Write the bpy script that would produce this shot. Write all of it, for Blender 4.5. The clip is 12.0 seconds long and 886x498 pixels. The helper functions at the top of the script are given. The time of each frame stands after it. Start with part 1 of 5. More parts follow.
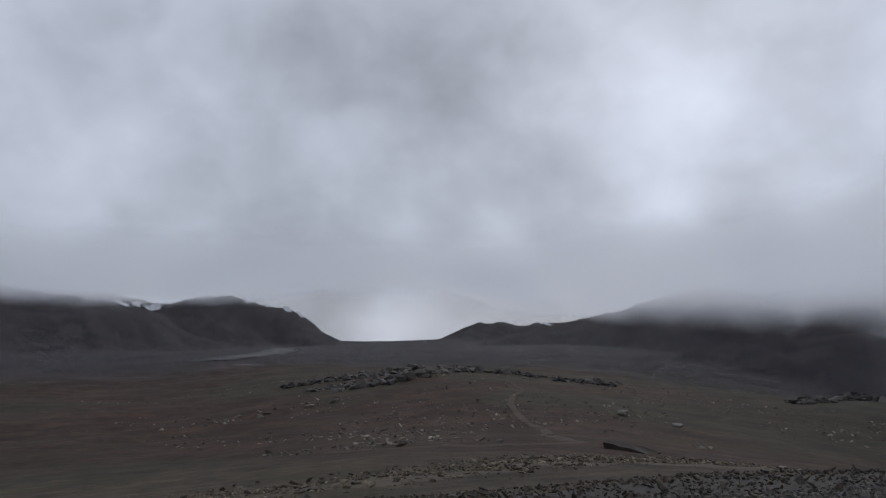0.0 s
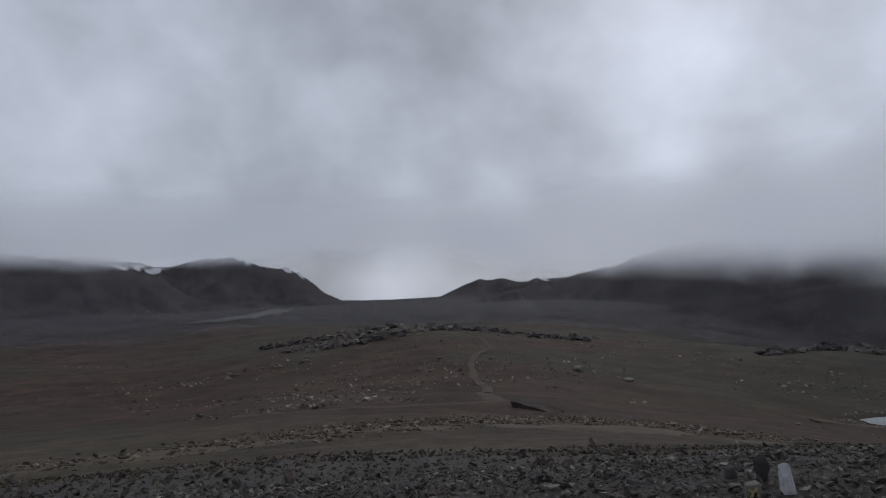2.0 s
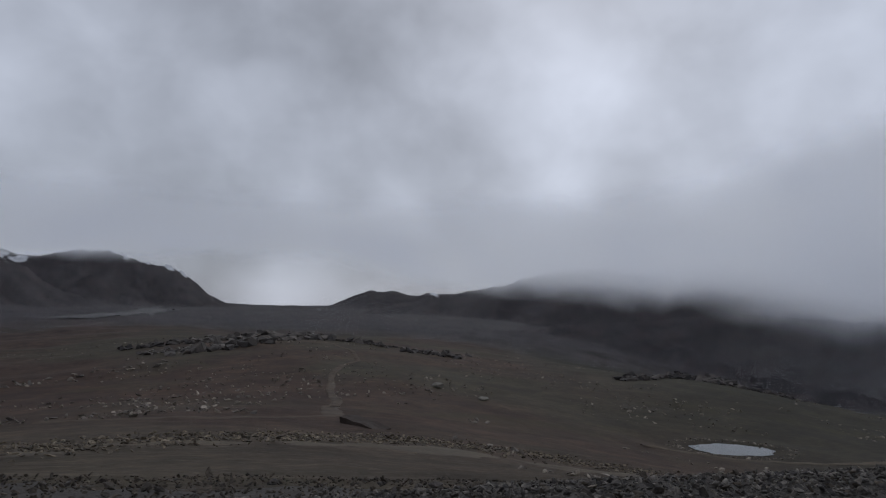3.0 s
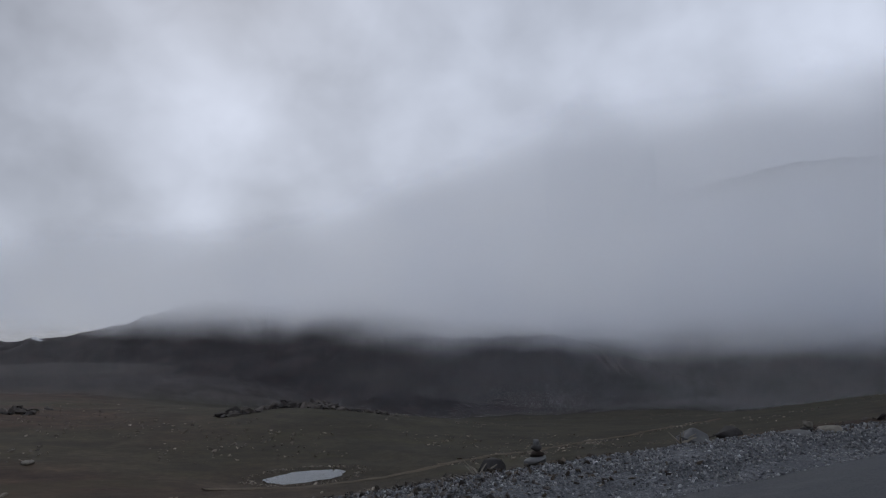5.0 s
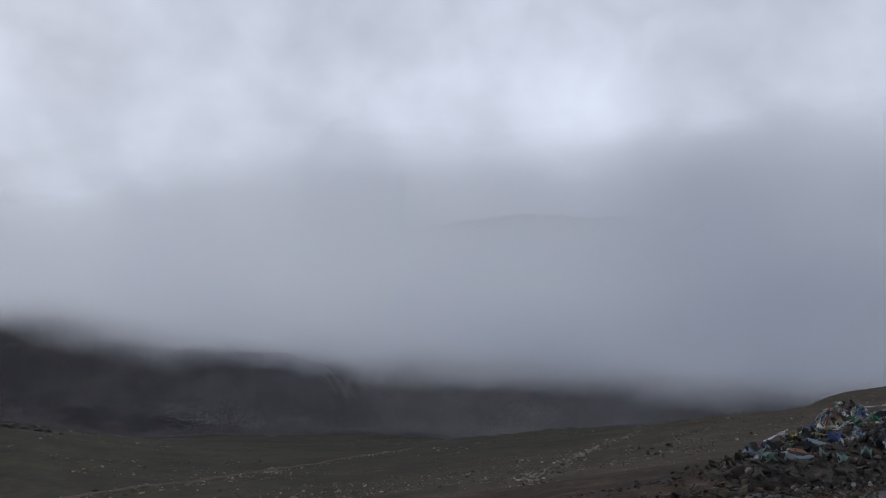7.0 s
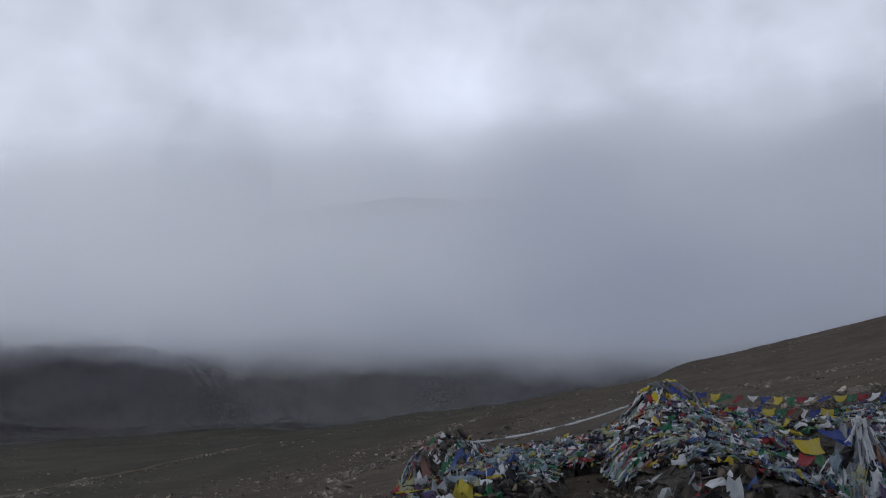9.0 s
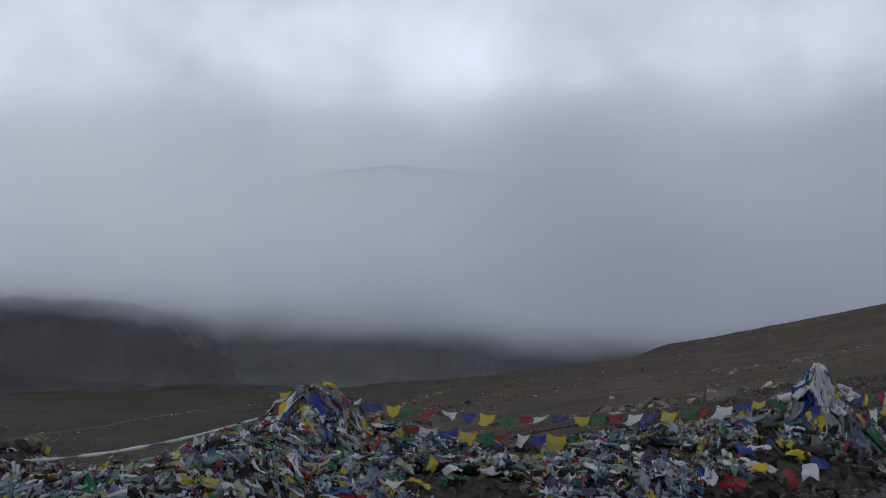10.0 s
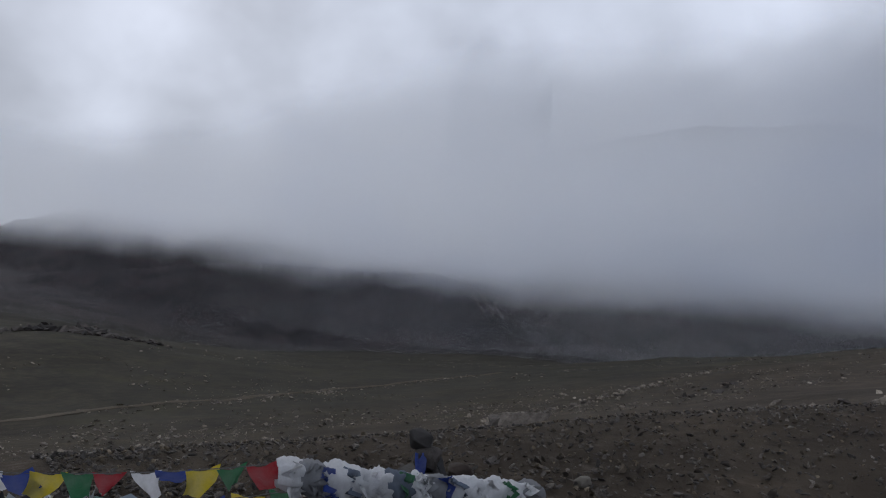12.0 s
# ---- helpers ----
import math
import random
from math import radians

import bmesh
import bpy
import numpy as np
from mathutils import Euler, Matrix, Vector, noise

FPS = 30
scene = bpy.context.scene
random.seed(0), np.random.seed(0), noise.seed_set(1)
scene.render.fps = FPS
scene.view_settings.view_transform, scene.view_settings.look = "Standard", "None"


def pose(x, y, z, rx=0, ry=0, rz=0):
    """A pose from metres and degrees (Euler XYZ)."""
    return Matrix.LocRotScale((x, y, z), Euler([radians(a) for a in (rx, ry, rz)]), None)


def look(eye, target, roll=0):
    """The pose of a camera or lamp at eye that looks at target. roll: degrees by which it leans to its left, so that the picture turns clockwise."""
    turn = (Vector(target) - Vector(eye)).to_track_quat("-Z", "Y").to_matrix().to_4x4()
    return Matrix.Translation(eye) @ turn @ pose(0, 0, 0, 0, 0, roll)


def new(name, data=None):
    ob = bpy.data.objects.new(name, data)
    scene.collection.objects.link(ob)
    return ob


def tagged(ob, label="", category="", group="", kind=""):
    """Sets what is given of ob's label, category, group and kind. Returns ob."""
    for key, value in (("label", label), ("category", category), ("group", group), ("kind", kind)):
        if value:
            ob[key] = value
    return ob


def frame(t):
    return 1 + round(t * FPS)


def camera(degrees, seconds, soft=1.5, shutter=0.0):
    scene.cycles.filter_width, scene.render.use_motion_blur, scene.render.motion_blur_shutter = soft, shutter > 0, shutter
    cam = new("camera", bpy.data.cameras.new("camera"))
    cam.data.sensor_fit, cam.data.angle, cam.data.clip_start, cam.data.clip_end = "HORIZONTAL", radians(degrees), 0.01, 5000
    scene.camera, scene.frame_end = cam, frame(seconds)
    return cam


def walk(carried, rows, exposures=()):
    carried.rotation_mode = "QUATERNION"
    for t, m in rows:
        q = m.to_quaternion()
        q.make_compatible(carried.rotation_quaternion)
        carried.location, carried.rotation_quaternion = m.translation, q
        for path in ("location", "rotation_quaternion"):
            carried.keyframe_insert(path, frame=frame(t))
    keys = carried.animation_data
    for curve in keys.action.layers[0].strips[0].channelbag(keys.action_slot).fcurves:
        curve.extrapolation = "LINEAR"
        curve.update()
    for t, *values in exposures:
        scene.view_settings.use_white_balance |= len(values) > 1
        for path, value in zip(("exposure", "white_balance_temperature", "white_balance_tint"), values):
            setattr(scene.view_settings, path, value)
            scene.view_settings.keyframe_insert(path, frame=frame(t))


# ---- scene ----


def aim(x, y, z, yaw, pitch, roll):
    """A level camera turned by yaw (to the left from +y), tilted up by pitch and leaned by roll, in degrees."""
    return pose(x, y, z, 90 + pitch, 0, yaw) @ pose(0, 0, 0, 0, 0, roll)


cam = camera(65.07, 12.0, soft=1.1)
ROWS = [
    (0.0, aim(-31.95, -5.65, 0.79, 9.26, 7.86, -0.13)),
    (0.5, aim(-29.77, -5.04, 0.90, 5.96, 7.04, -1.54)),
    (1.0, aim(-27.58, -4.49, 1.00, 10.62, 6.57, -1.88)),
    (1.5, aim(-25.21, -3.83, 1.07, 8.38, 6.03, -1.93)),
    (2.0, aim(-22.79, -3.18, 1.14, 9.41, 4.37, -1.31)),
    (2.5, aim(-20.22, -2.57, 1.23, 5.70, 5.21, -1.92)),
    (2.7, aim(-19.19, -2.34, 1.28, 3.67, 5.32, -0.03)),
    (4.3, aim(-10.41, -0.61, 1.67, -14.91, 7.35, -0.21)),
    (4.5, aim(-9.27, -0.47, 1.68, -19.07, 8.79, -1.54)),
    (5.0, aim(-6.41, -0.30, 1.55, -28.63, 7.91, -2.43)),
    (5.5, aim(-3.39, -0.18, 1.60, -33.43, 8.21, -2.31)),
    (6.0, aim(-0.00, 0.00, 1.70, -40.09, 6.66, -4.90)),
    (6.5, aim(3.53, 0.00, 1.80, -42.19, 7.19, -2.00)),
    (7.0, aim(6.87, -0.04, 1.91, -48.90, 9.35, 1.59)),
    (7.2, aim(8.11, -0.04, 1.98, -50.72, 8.65, -1.67)),
    (8.8, aim(17.51, -1.01, 2.45, -59.47, 9.86, -2.61)),
    (9.0, aim(18.63, -1.31, 2.48, -58.97, 8.09, -0.85)),
    (9.5, aim(21.38, -2.23, 2.53, -65.03, 7.39, 1.76)),
    (10.0, aim(23.81, -3.34, 2.64, -59.35, 5.69, 1.85)),
    (10.5, aim(26.09, -4.28, 2.72, -57.12, 4.72, 0.62)),
    (11.0, aim(28.26, -5.36, 2.82, -47.55, 5.17, 0.94)),
    (11.5, aim(30.34, -6.58, 2.90, -37.92, 4.95, 0.54)),
    (12.0, aim(32.74, -7.48, 2.99, -35.13, 2.47, 2.06)),
]
walk(cam, ROWS, [(0, 0.05), (2.5, -0.05), (4.5, -0.17), (5.0, -0.08), (5.5, 0.05), (7.0, 0.08), (9.5, 0.15), (12.0, 0.05)])


# ---- world, sky and sun ----
def heading(az, el):
    """The unit vector at az degrees to the left of +y and el degrees up."""
    a, e = radians(az), radians(el)
    return Vector((-math.sin(a) * math.cos(e), math.cos(a) * math.cos(e), math.sin(e)))


SUN_AZ, SUN_EL = -10.0, 32.0

world = bpy.data.worlds.new("overcast_sky")
scene.world = world
world.use_nodes = True
wt = world.node_tree
wt.nodes.clear()


def wmath(op, a, b=0.0, clamp=False):
    n = wt.nodes.new("ShaderNodeMath")
    n.operation, n.use_clamp = op, clamp
    for i, v in enumerate((a, b)):
        if isinstance(v, (int, float)):
            n.inputs[i].default_value = v
        else:
            wt.links.new(v, n.inputs[i])
    return n.outputs[0]


coord = wt.nodes.new("ShaderNodeTexCoord")
direction = coord.outputs["Generated"]
split = wt.nodes.new("ShaderNodeSeparateXYZ")
wt.links.new(direction, split.inputs[0])
up = split.outputs["Z"]

stretch = wt.nodes.new("ShaderNodeVectorMath")
stretch.operation = "MULTIPLY"
stretch.inputs[1].default_value = (1.0, 1.0, 1.15)
wt.links.new(direction, stretch.inputs[0])


def cloud_noise(scale, detail, rough, warp, seed):
    n = wt.nodes.new("ShaderNodeTexNoise")
    n.noise_dimensions = "4D"
    for k, v in (("Scale", scale), ("Detail", detail), ("Roughness", rough), ("Distortion", warp), ("W", seed)):
        n.inputs[k].default_value = v
    wt.links.new(stretch.outputs[0], n.inputs["Vector"])
    return n.outputs["Fac"]


billow = cloud_noise(3.6, 3.0, 0.46, 0.2, 3.7)
wisp = cloud_noise(10.0, 3.5, 0.50, 0.25, 1.3)

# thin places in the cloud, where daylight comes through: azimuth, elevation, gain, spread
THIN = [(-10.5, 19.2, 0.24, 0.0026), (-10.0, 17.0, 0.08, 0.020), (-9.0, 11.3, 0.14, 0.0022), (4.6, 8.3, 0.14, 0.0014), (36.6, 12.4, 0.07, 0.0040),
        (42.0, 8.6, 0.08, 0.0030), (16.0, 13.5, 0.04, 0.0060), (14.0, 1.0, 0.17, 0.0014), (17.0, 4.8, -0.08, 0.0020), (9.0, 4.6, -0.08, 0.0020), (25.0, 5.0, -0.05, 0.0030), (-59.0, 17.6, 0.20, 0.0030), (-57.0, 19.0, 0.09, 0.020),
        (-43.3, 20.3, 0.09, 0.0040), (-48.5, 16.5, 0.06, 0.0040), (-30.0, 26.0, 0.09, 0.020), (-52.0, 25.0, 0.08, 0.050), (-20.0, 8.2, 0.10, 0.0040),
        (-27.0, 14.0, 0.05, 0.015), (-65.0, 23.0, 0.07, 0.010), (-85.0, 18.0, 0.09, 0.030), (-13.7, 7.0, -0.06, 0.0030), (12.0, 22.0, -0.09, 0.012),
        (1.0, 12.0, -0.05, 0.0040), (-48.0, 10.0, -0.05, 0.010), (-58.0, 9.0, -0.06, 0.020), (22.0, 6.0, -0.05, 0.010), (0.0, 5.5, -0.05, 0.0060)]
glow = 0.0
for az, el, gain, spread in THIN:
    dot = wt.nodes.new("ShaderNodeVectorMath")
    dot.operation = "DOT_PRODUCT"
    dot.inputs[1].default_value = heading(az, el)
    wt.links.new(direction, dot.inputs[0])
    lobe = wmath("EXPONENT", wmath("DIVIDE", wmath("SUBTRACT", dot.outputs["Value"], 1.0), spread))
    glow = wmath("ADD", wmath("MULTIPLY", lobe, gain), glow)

# darker towards the skyline, lighter half way up; dimmed overhead, unseen, for darker ground
low = wt.nodes.new("ShaderNodeMapRange")
low.interpolation_type = "SMOOTHSTEP"
for k, v in (("From Min", 0.02), ("From Max", 0.32), ("To Min", 0.41), ("To Max", 0.51)):
    low.inputs[k].default_value = v
wt.links.new(up, low.inputs["Value"])
high = wt.nodes.new("ShaderNodeMapRange")
high.interpolation_type = "SMOOTHSTEP"
for k, v in (("From Min", 0.45), ("From Max", 0.9), ("To Min", 1.0), ("To Max", 0.75)):
    high.inputs[k].default_value = v
wt.links.new(up, high.inputs["Value"])
tone = wmath("MULTIPLY", low.outputs[0], high.outputs[0])
tone = wmath("ADD", tone, wmath("MULTIPLY", wmath("SUBTRACT", billow, 0.5), 0.42))
tone = wmath("ADD", tone, wmath("MULTIPLY", wmath("SUBTRACT", wisp, 0.5), 0.30))
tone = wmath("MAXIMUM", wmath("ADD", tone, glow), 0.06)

nishita = wt.nodes.new("ShaderNodeTexSky")
nishita.sky_type, nishita.sun_disc = "NISHITA", False
nishita.sun_elevation, nishita.sun_rotation = radians(SUN_EL), radians(-SUN_AZ)
cloud_colour = wt.nodes.new("ShaderNodeCombineColor")
for chan, gain in (("Red", 0.905), ("Green", 0.98), ("Blue", 1.16)):
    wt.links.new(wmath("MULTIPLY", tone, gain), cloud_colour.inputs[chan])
clear = wt.nodes.new("ShaderNodeBackground")
clear.inputs["Strength"].default_value = 0.05
wt.links.new(nishita.outputs[0], clear.inputs["Color"])
clouded = wt.nodes.new("ShaderNodeBackground")
wt.links.new(cloud_colour.outputs[0], clouded.inputs["Color"])
blend = wt.nodes.new("ShaderNodeMixShader")
blend.inputs[0].default_value = 0.93
wt.links.new(clear.outputs[0], blend.inputs[1])
wt.links.new(clouded.outputs[0], blend.inputs[2])
wout = wt.nodes.new("ShaderNodeOutputWorld")
wt.links.new(blend.outputs[0], wout.inputs["Surface"])

lamp = bpy.data.lights.new("sun", "SUN")
lamp.energy, lamp.angle, lamp.color = 0.5, radians(40), (1.0, 0.97, 0.93)
sun = new("sun", lamp)
sun.matrix_world = look(heading(SUN_AZ, SUN_EL) * 100, (0, 0, 0))
scene.view_settings.exposure = 0.0


# ---- materials ----
def material(name):
    m = bpy.data.materials.new(name)
    m.use_nodes = True
    m.node_tree.nodes["Principled BSDF"].inputs["Roughness"].default_value = 0.9
    return m, m.node_tree, m.node_tree.nodes["Principled BSDF"]


def noise_node(tree, scale, detail=6.0, rough=0.6, warp=0.0, stretched=None):
    tc = tree.nodes.new("ShaderNodeTexCoord")
    n = tree.nodes.new("ShaderNodeTexNoise")
    for k, v in (("Scale", scale), ("Detail", detail), ("Roughness", rough), ("Distortion", warp)):
        n.inputs[k].default_value = v
    src = tc.outputs["Object"]
    if stretched:
        mp = tree.nodes.new("ShaderNodeMapping")
        mp.inputs["Scale"].default_value = stretched
        tree.links.new(src, mp.inputs["Vector"])
        src = mp.outputs[0]
    tree.links.new(src, n.inputs["Vector"])
    return n.outputs["Fac"]


def ramp(tree, fac, stops):
    r = tree.nodes.new("ShaderNodeValToRGB")
    while len(r.color_ramp.elements) < len(stops):
        r.color_ramp.elements.new(0.5)
    for e, (p, c) in zip(r.color_ramp.elements, stops):
        e.position, e.color = p, (*c, 1)
    tree.links.new(fac, r.inputs[0])
    return r.outputs["Color"]


def mix(tree, fac, a, b, how="MIX"):
    n = tree.nodes.new("ShaderNodeMix")
    n.data_type, n.blend_type = "RGBA", how
    for sock, v in ((n.inputs[0], fac), (n.inputs[6], a), (n.inputs[7], b)):
        if isinstance(v, (int, float)):
            sock.default_value = v
        elif isinstance(v, tuple):
            sock.default_value = (*v, 1)
        else:
            tree.links.new(v, sock)
    return n.outputs[2]


def span(tree, fac, a, b, lo=0.0, hi=1.0):
    n = tree.nodes.new("ShaderNodeMapRange")
    n.interpolation_type = "SMOOTHSTEP"
    for k, v in (("From Min", a), ("From Max", b), ("To Min", lo), ("To Max", hi)):
        n.inputs[k].default_value = v
    tree.links.new(fac, n.inputs["Value"])
    return n.outputs[0]


def bump(tree, bsdf, fac, strength, distance):
    b = tree.nodes.new("ShaderNodeBump")
    b.inputs["Strength"].default_value, b.inputs["Distance"].default_value = strength, distance
    tree.links.new(fac, b.inputs["Height"])
    tree.links.new(b.outputs[0], bsdf.inputs["Normal"])


def times(tree, a, b):
    n = tree.nodes.new("ShaderNodeMath")
    n.operation = "MULTIPLY"
    for i, v in enumerate((a, b)):
        if isinstance(v, (int, float)):
            n.inputs[i].default_value = v
        else:
            tree.links.new(v, n.inputs[i])
    return n.outputs[0]


def soil_material():
    m, t, b = material("mountain_soil")
    broad = noise_node(t, 0.012, 5, 0.55, 0.4)
    mid = noise_node(t, 0.11, 8, 0.66, 0.3)
    patch = noise_node(t, 0.035, 6, 0.6, 0.5)
    fine = noise_node(t, 2.3, 9, 0.72)
    earth = ramp(t, mid, [(0.32, (0.030, 0.016, 0.011)), (0.5, (0.054, 0.031, 0.021)), (0.68, (0.088, 0.053, 0.036))])
    moss = ramp(t, mid, [(0.32, (0.031, 0.026, 0.016)), (0.68, (0.066, 0.055, 0.034))])
    col = mix(t, span(t, broad, 0.42, 0.6), earth, moss)
    col = mix(t, span(t, patch, 0.56, 0.70, 0.0, 0.7), col, (0.060, 0.040, 0.030))
    # slate rock, with the blue cast of distance haze put into its colour
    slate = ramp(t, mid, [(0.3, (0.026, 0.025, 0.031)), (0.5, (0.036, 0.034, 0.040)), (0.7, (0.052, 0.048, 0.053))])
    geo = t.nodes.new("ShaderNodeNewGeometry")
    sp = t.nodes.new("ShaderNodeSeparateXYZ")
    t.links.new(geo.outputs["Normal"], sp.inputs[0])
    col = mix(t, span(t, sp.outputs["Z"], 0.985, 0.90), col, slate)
    px = t.nodes.new("ShaderNodeSeparateXYZ")
    t.links.new(geo.outputs["Position"], px.inputs[0])
    col = mix(t, span(t, px.outputs["X"], 2, 45, 0.0, 0.75), col, moss)
    # darker olive valley floor, and lighter brown slopes near the road
    valley = times(t, span(t, px.outputs["Y"], 40, 115), span(t, px.outputs["X"], -10, 60))
    near_brown = times(t, span(t, px.outputs["Y"], 75, 25), span(t, px.outputs["X"], 8, 40))
    col = mix(t, times(t, valley, 0.8), col, ramp(t, mid, [(0.32, (0.016, 0.017, 0.011)), (0.68, (0.040, 0.037, 0.023))]))
    terrace = times(t, span(t, px.outputs["Y"], 64, 40), span(t, px.outputs["X"], 12, -8))
    col = mix(t, times(t, terrace, 0.75), col, ramp(t, mid, [(0.32, (0.046, 0.036, 0.025)), (0.5, (0.076, 0.061, 0.043)), (0.68, (0.112, 0.092, 0.066))]))
    col = mix(t, times(t, near_brown, 0.8), col, ramp(t, mid, [(0.32, (0.046, 0.035, 0.026)), (0.5, (0.068, 0.053, 0.039)), (0.68, (0.098, 0.080, 0.060))]))
    away = t.nodes.new("ShaderNodeVectorMath")
    away.operation = "LENGTH"
    t.links.new(geo.outputs["Position"], away.inputs[0])
    # purplish far rock; haze tint is painted into these tones too
    bare = ramp(t, mid, [(0.3, (0.030, 0.025, 0.030)), (0.5, (0.042, 0.034, 0.039)), (0.7, (0.060, 0.047, 0.051))])
    col = mix(t, span(t, away.outputs["Value"], 380, 640), col, mix(t, span(t, patch, 0.45, 0.6), slate, bare))
    # dark and light of gully relief painted into the far rock colour
    gully = noise_node(t, 0.028, 5, 0.6, 0.6, (1, 1, 0.6))
    painted_relief = mix(t, span(t, gully, 0.42, 0.62), mix(t, 0.55, col, (0.014, 0.013, 0.015)), mix(t, 0.25, col, (0.12, 0.105, 0.10)))
    col = mix(t, span(t, away.outputs["Value"], 250, 600, 0.25, 0.75), col, painted_relief)
    near = span(t, away.outputs["Value"], 18, 150, 1.0, 0.12)
    col = mix(t, times(t, near, span(t, fine, 0.53, 0.68, 0.0, 0.85)), col, mix(t, 0.55, col, (0.17, 0.145, 0.12)))
    col = mix(t, times(t, near, span(t, fine, 0.46, 0.32, 0.0, 0.9)), col, mix(t, 0.7, col, (0.012, 0.010, 0.009)))
    clod = noise_node(t, 0.55, 7, 0.68, 0.3)
    col = mix(t, 1.0, col, ramp(t, clod, [(0.34, (0.72, 0.70, 0.68)), (0.5, (0.97, 0.96, 0.95)), (0.64, (1.30, 1.26, 1.20))]), "MULTIPLY")
    lichen = noise_node(t, 0.021, 7, 0.66, 0.8)
    col = mix(t, times(t, span(t, away.outputs["Value"], 420, 200), span(t, lichen, 0.54, 0.66, 0.0, 0.32)), col, (0.062, 0.056, 0.024))
    t.links.new(col, b.inputs["Base Color"])
    b.inputs["Roughness"].default_value = 0.95
    b.inputs["Specular IOR Level"].default_value = 0.15
    bump(t, b, times(t, fine, near), 0.7, 0.14)
    return m


def rock_material(name, dark, light, island=True):
    """Stone whose shade varies from piece to piece: by island in a joined mesh, else by object."""
    m, t, b = material(name)
    grain = noise_node(t, 13.0, 9, 0.7)
    col = ramp(t, grain, [(0.34, dark), (0.66, light)])
    geo = t.nodes.new("ShaderNodeNewGeometry")
    which = geo.outputs["Random Per Island"] if island else t.nodes.new("ShaderNodeObjectInfo").outputs["Random"]
    col = mix(t, 1.0, col, ramp(t, which, [(0.0, (0.45, 0.44, 0.45)), (0.6, (0.9, 0.86, 0.82)), (0.9, (1.25, 1.18, 1.08)), (1.0, (1.9, 1.85, 1.75))]), "MULTIPLY")
    t.links.new(col, b.inputs["Base Color"])
    b.inputs["Roughness"].default_value = 0.85
    b.inputs["Specular IOR Level"].default_value = 0.25
    bump(t, b, grain, 0.8, 0.03)
    return m


def plain_rough(name, dark, light, scale, rough=0.9, relief=0.4, depth=0.02, spec=0.25):
    m, t, b = material(name)
    grain = noise_node(t, scale, 7, 0.65)
    broad = noise_node(t, scale * 0.07, 4, 0.55)
    col = ramp(t, grain, [(0.3, dark), (0.7, light)])
    col = mix(t, 1.0, col, ramp(t, broad, [(0.3, (0.75, 0.75, 0.76)), (0.7, (1.2, 1.18, 1.15))]), "MULTIPLY")
    t.links.new(col, b.inputs["Base Color"])
    b.inputs["Roughness"].default_value = rough
    b.inputs["Specular IOR Level"].default_value = spec
    bump(t, b, grain, relief, depth)
    return m


SOIL = soil_material()
ROCK = rock_material("slate_rock", (0.048, 0.044, 0.043), (0.115, 0.105, 0.10))
SHALE = rock_material("crushed_shale", (0.052, 0.049, 0.047), (0.20, 0.185, 0.17))
LOOSE_ROCK = rock_material("loose_slate", (0.048, 0.044, 0.043), (0.115, 0.105, 0.10), False)
PALE_ROCK = rock_material("pale_rock", (0.13, 0.118, 0.104), (0.34, 0.305, 0.265))


def asphalt_material():
    m, t, b = material("worn_asphalt")
    grain = noise_node(t, 34.0, 7, 0.65)
    worn = noise_node(t, 0.55, 5, 0.6, 0.4, (0.5, 1.6, 1))
    damp = noise_node(t, 0.35, 4, 0.55, 0.6, (0.6, 1.8, 1))
    col = ramp(t, grain, [(0.3, (0.046, 0.048, 0.054)), (0.7, (0.085, 0.088, 0.096))])
    col = mix(t, span(t, worn, 0.5, 0.65, 0.0, 0.7), col, (0.105, 0.105, 0.108))
    wet = span(t, damp, 0.52, 0.60)
    col = mix(t, wet, col, mix(t, 0.6, col, (0.012, 0.012, 0.014)))
    t.links.new(col, b.inputs["Base Color"])
    t.links.new(span(t, damp, 0.50, 0.62, 0.8, 0.5), b.inputs["Roughness"])
    b.inputs["Specular IOR Level"].default_value = 0.22
    bump(t, b, grain, 0.5, 0.01)
    return m


ASPHALT = asphalt_material()
GRAVEL = plain_rough("crushed_grey_gravel", (0.045, 0.049, 0.056), (0.21, 0.222, 0.245), 22.0, 0.9, 0.9, 0.05)
DIRT = plain_rough("pale_track_dirt", (0.056, 0.043, 0.029), (0.112, 0.089, 0.061), 3.0)
PATH = plain_rough("trodden_path_earth", (0.055, 0.039, 0.027), (0.092, 0.068, 0.047), 3.0)
SILT = plain_rough("grey_river_silt", (0.068, 0.067, 0.069), (0.11, 0.108, 0.11), 0.05)
SNOW = plain_rough("old_snow", (0.5, 0.52, 0.55), (0.8, 0.82, 0.85), 0.2)


def water_material():
    m, t, b = material("pond_water")
    b.inputs["Base Color"].default_value = (0.05, 0.06, 0.06, 1)
    b.inputs["Roughness"].default_value = 0.06
    b.inputs["IOR"].default_value = 1.33
    bump(t, b, noise_node(t, 1.5, 3, 0.5), 0.04, 0.02)
    return m


WATER = water_material()


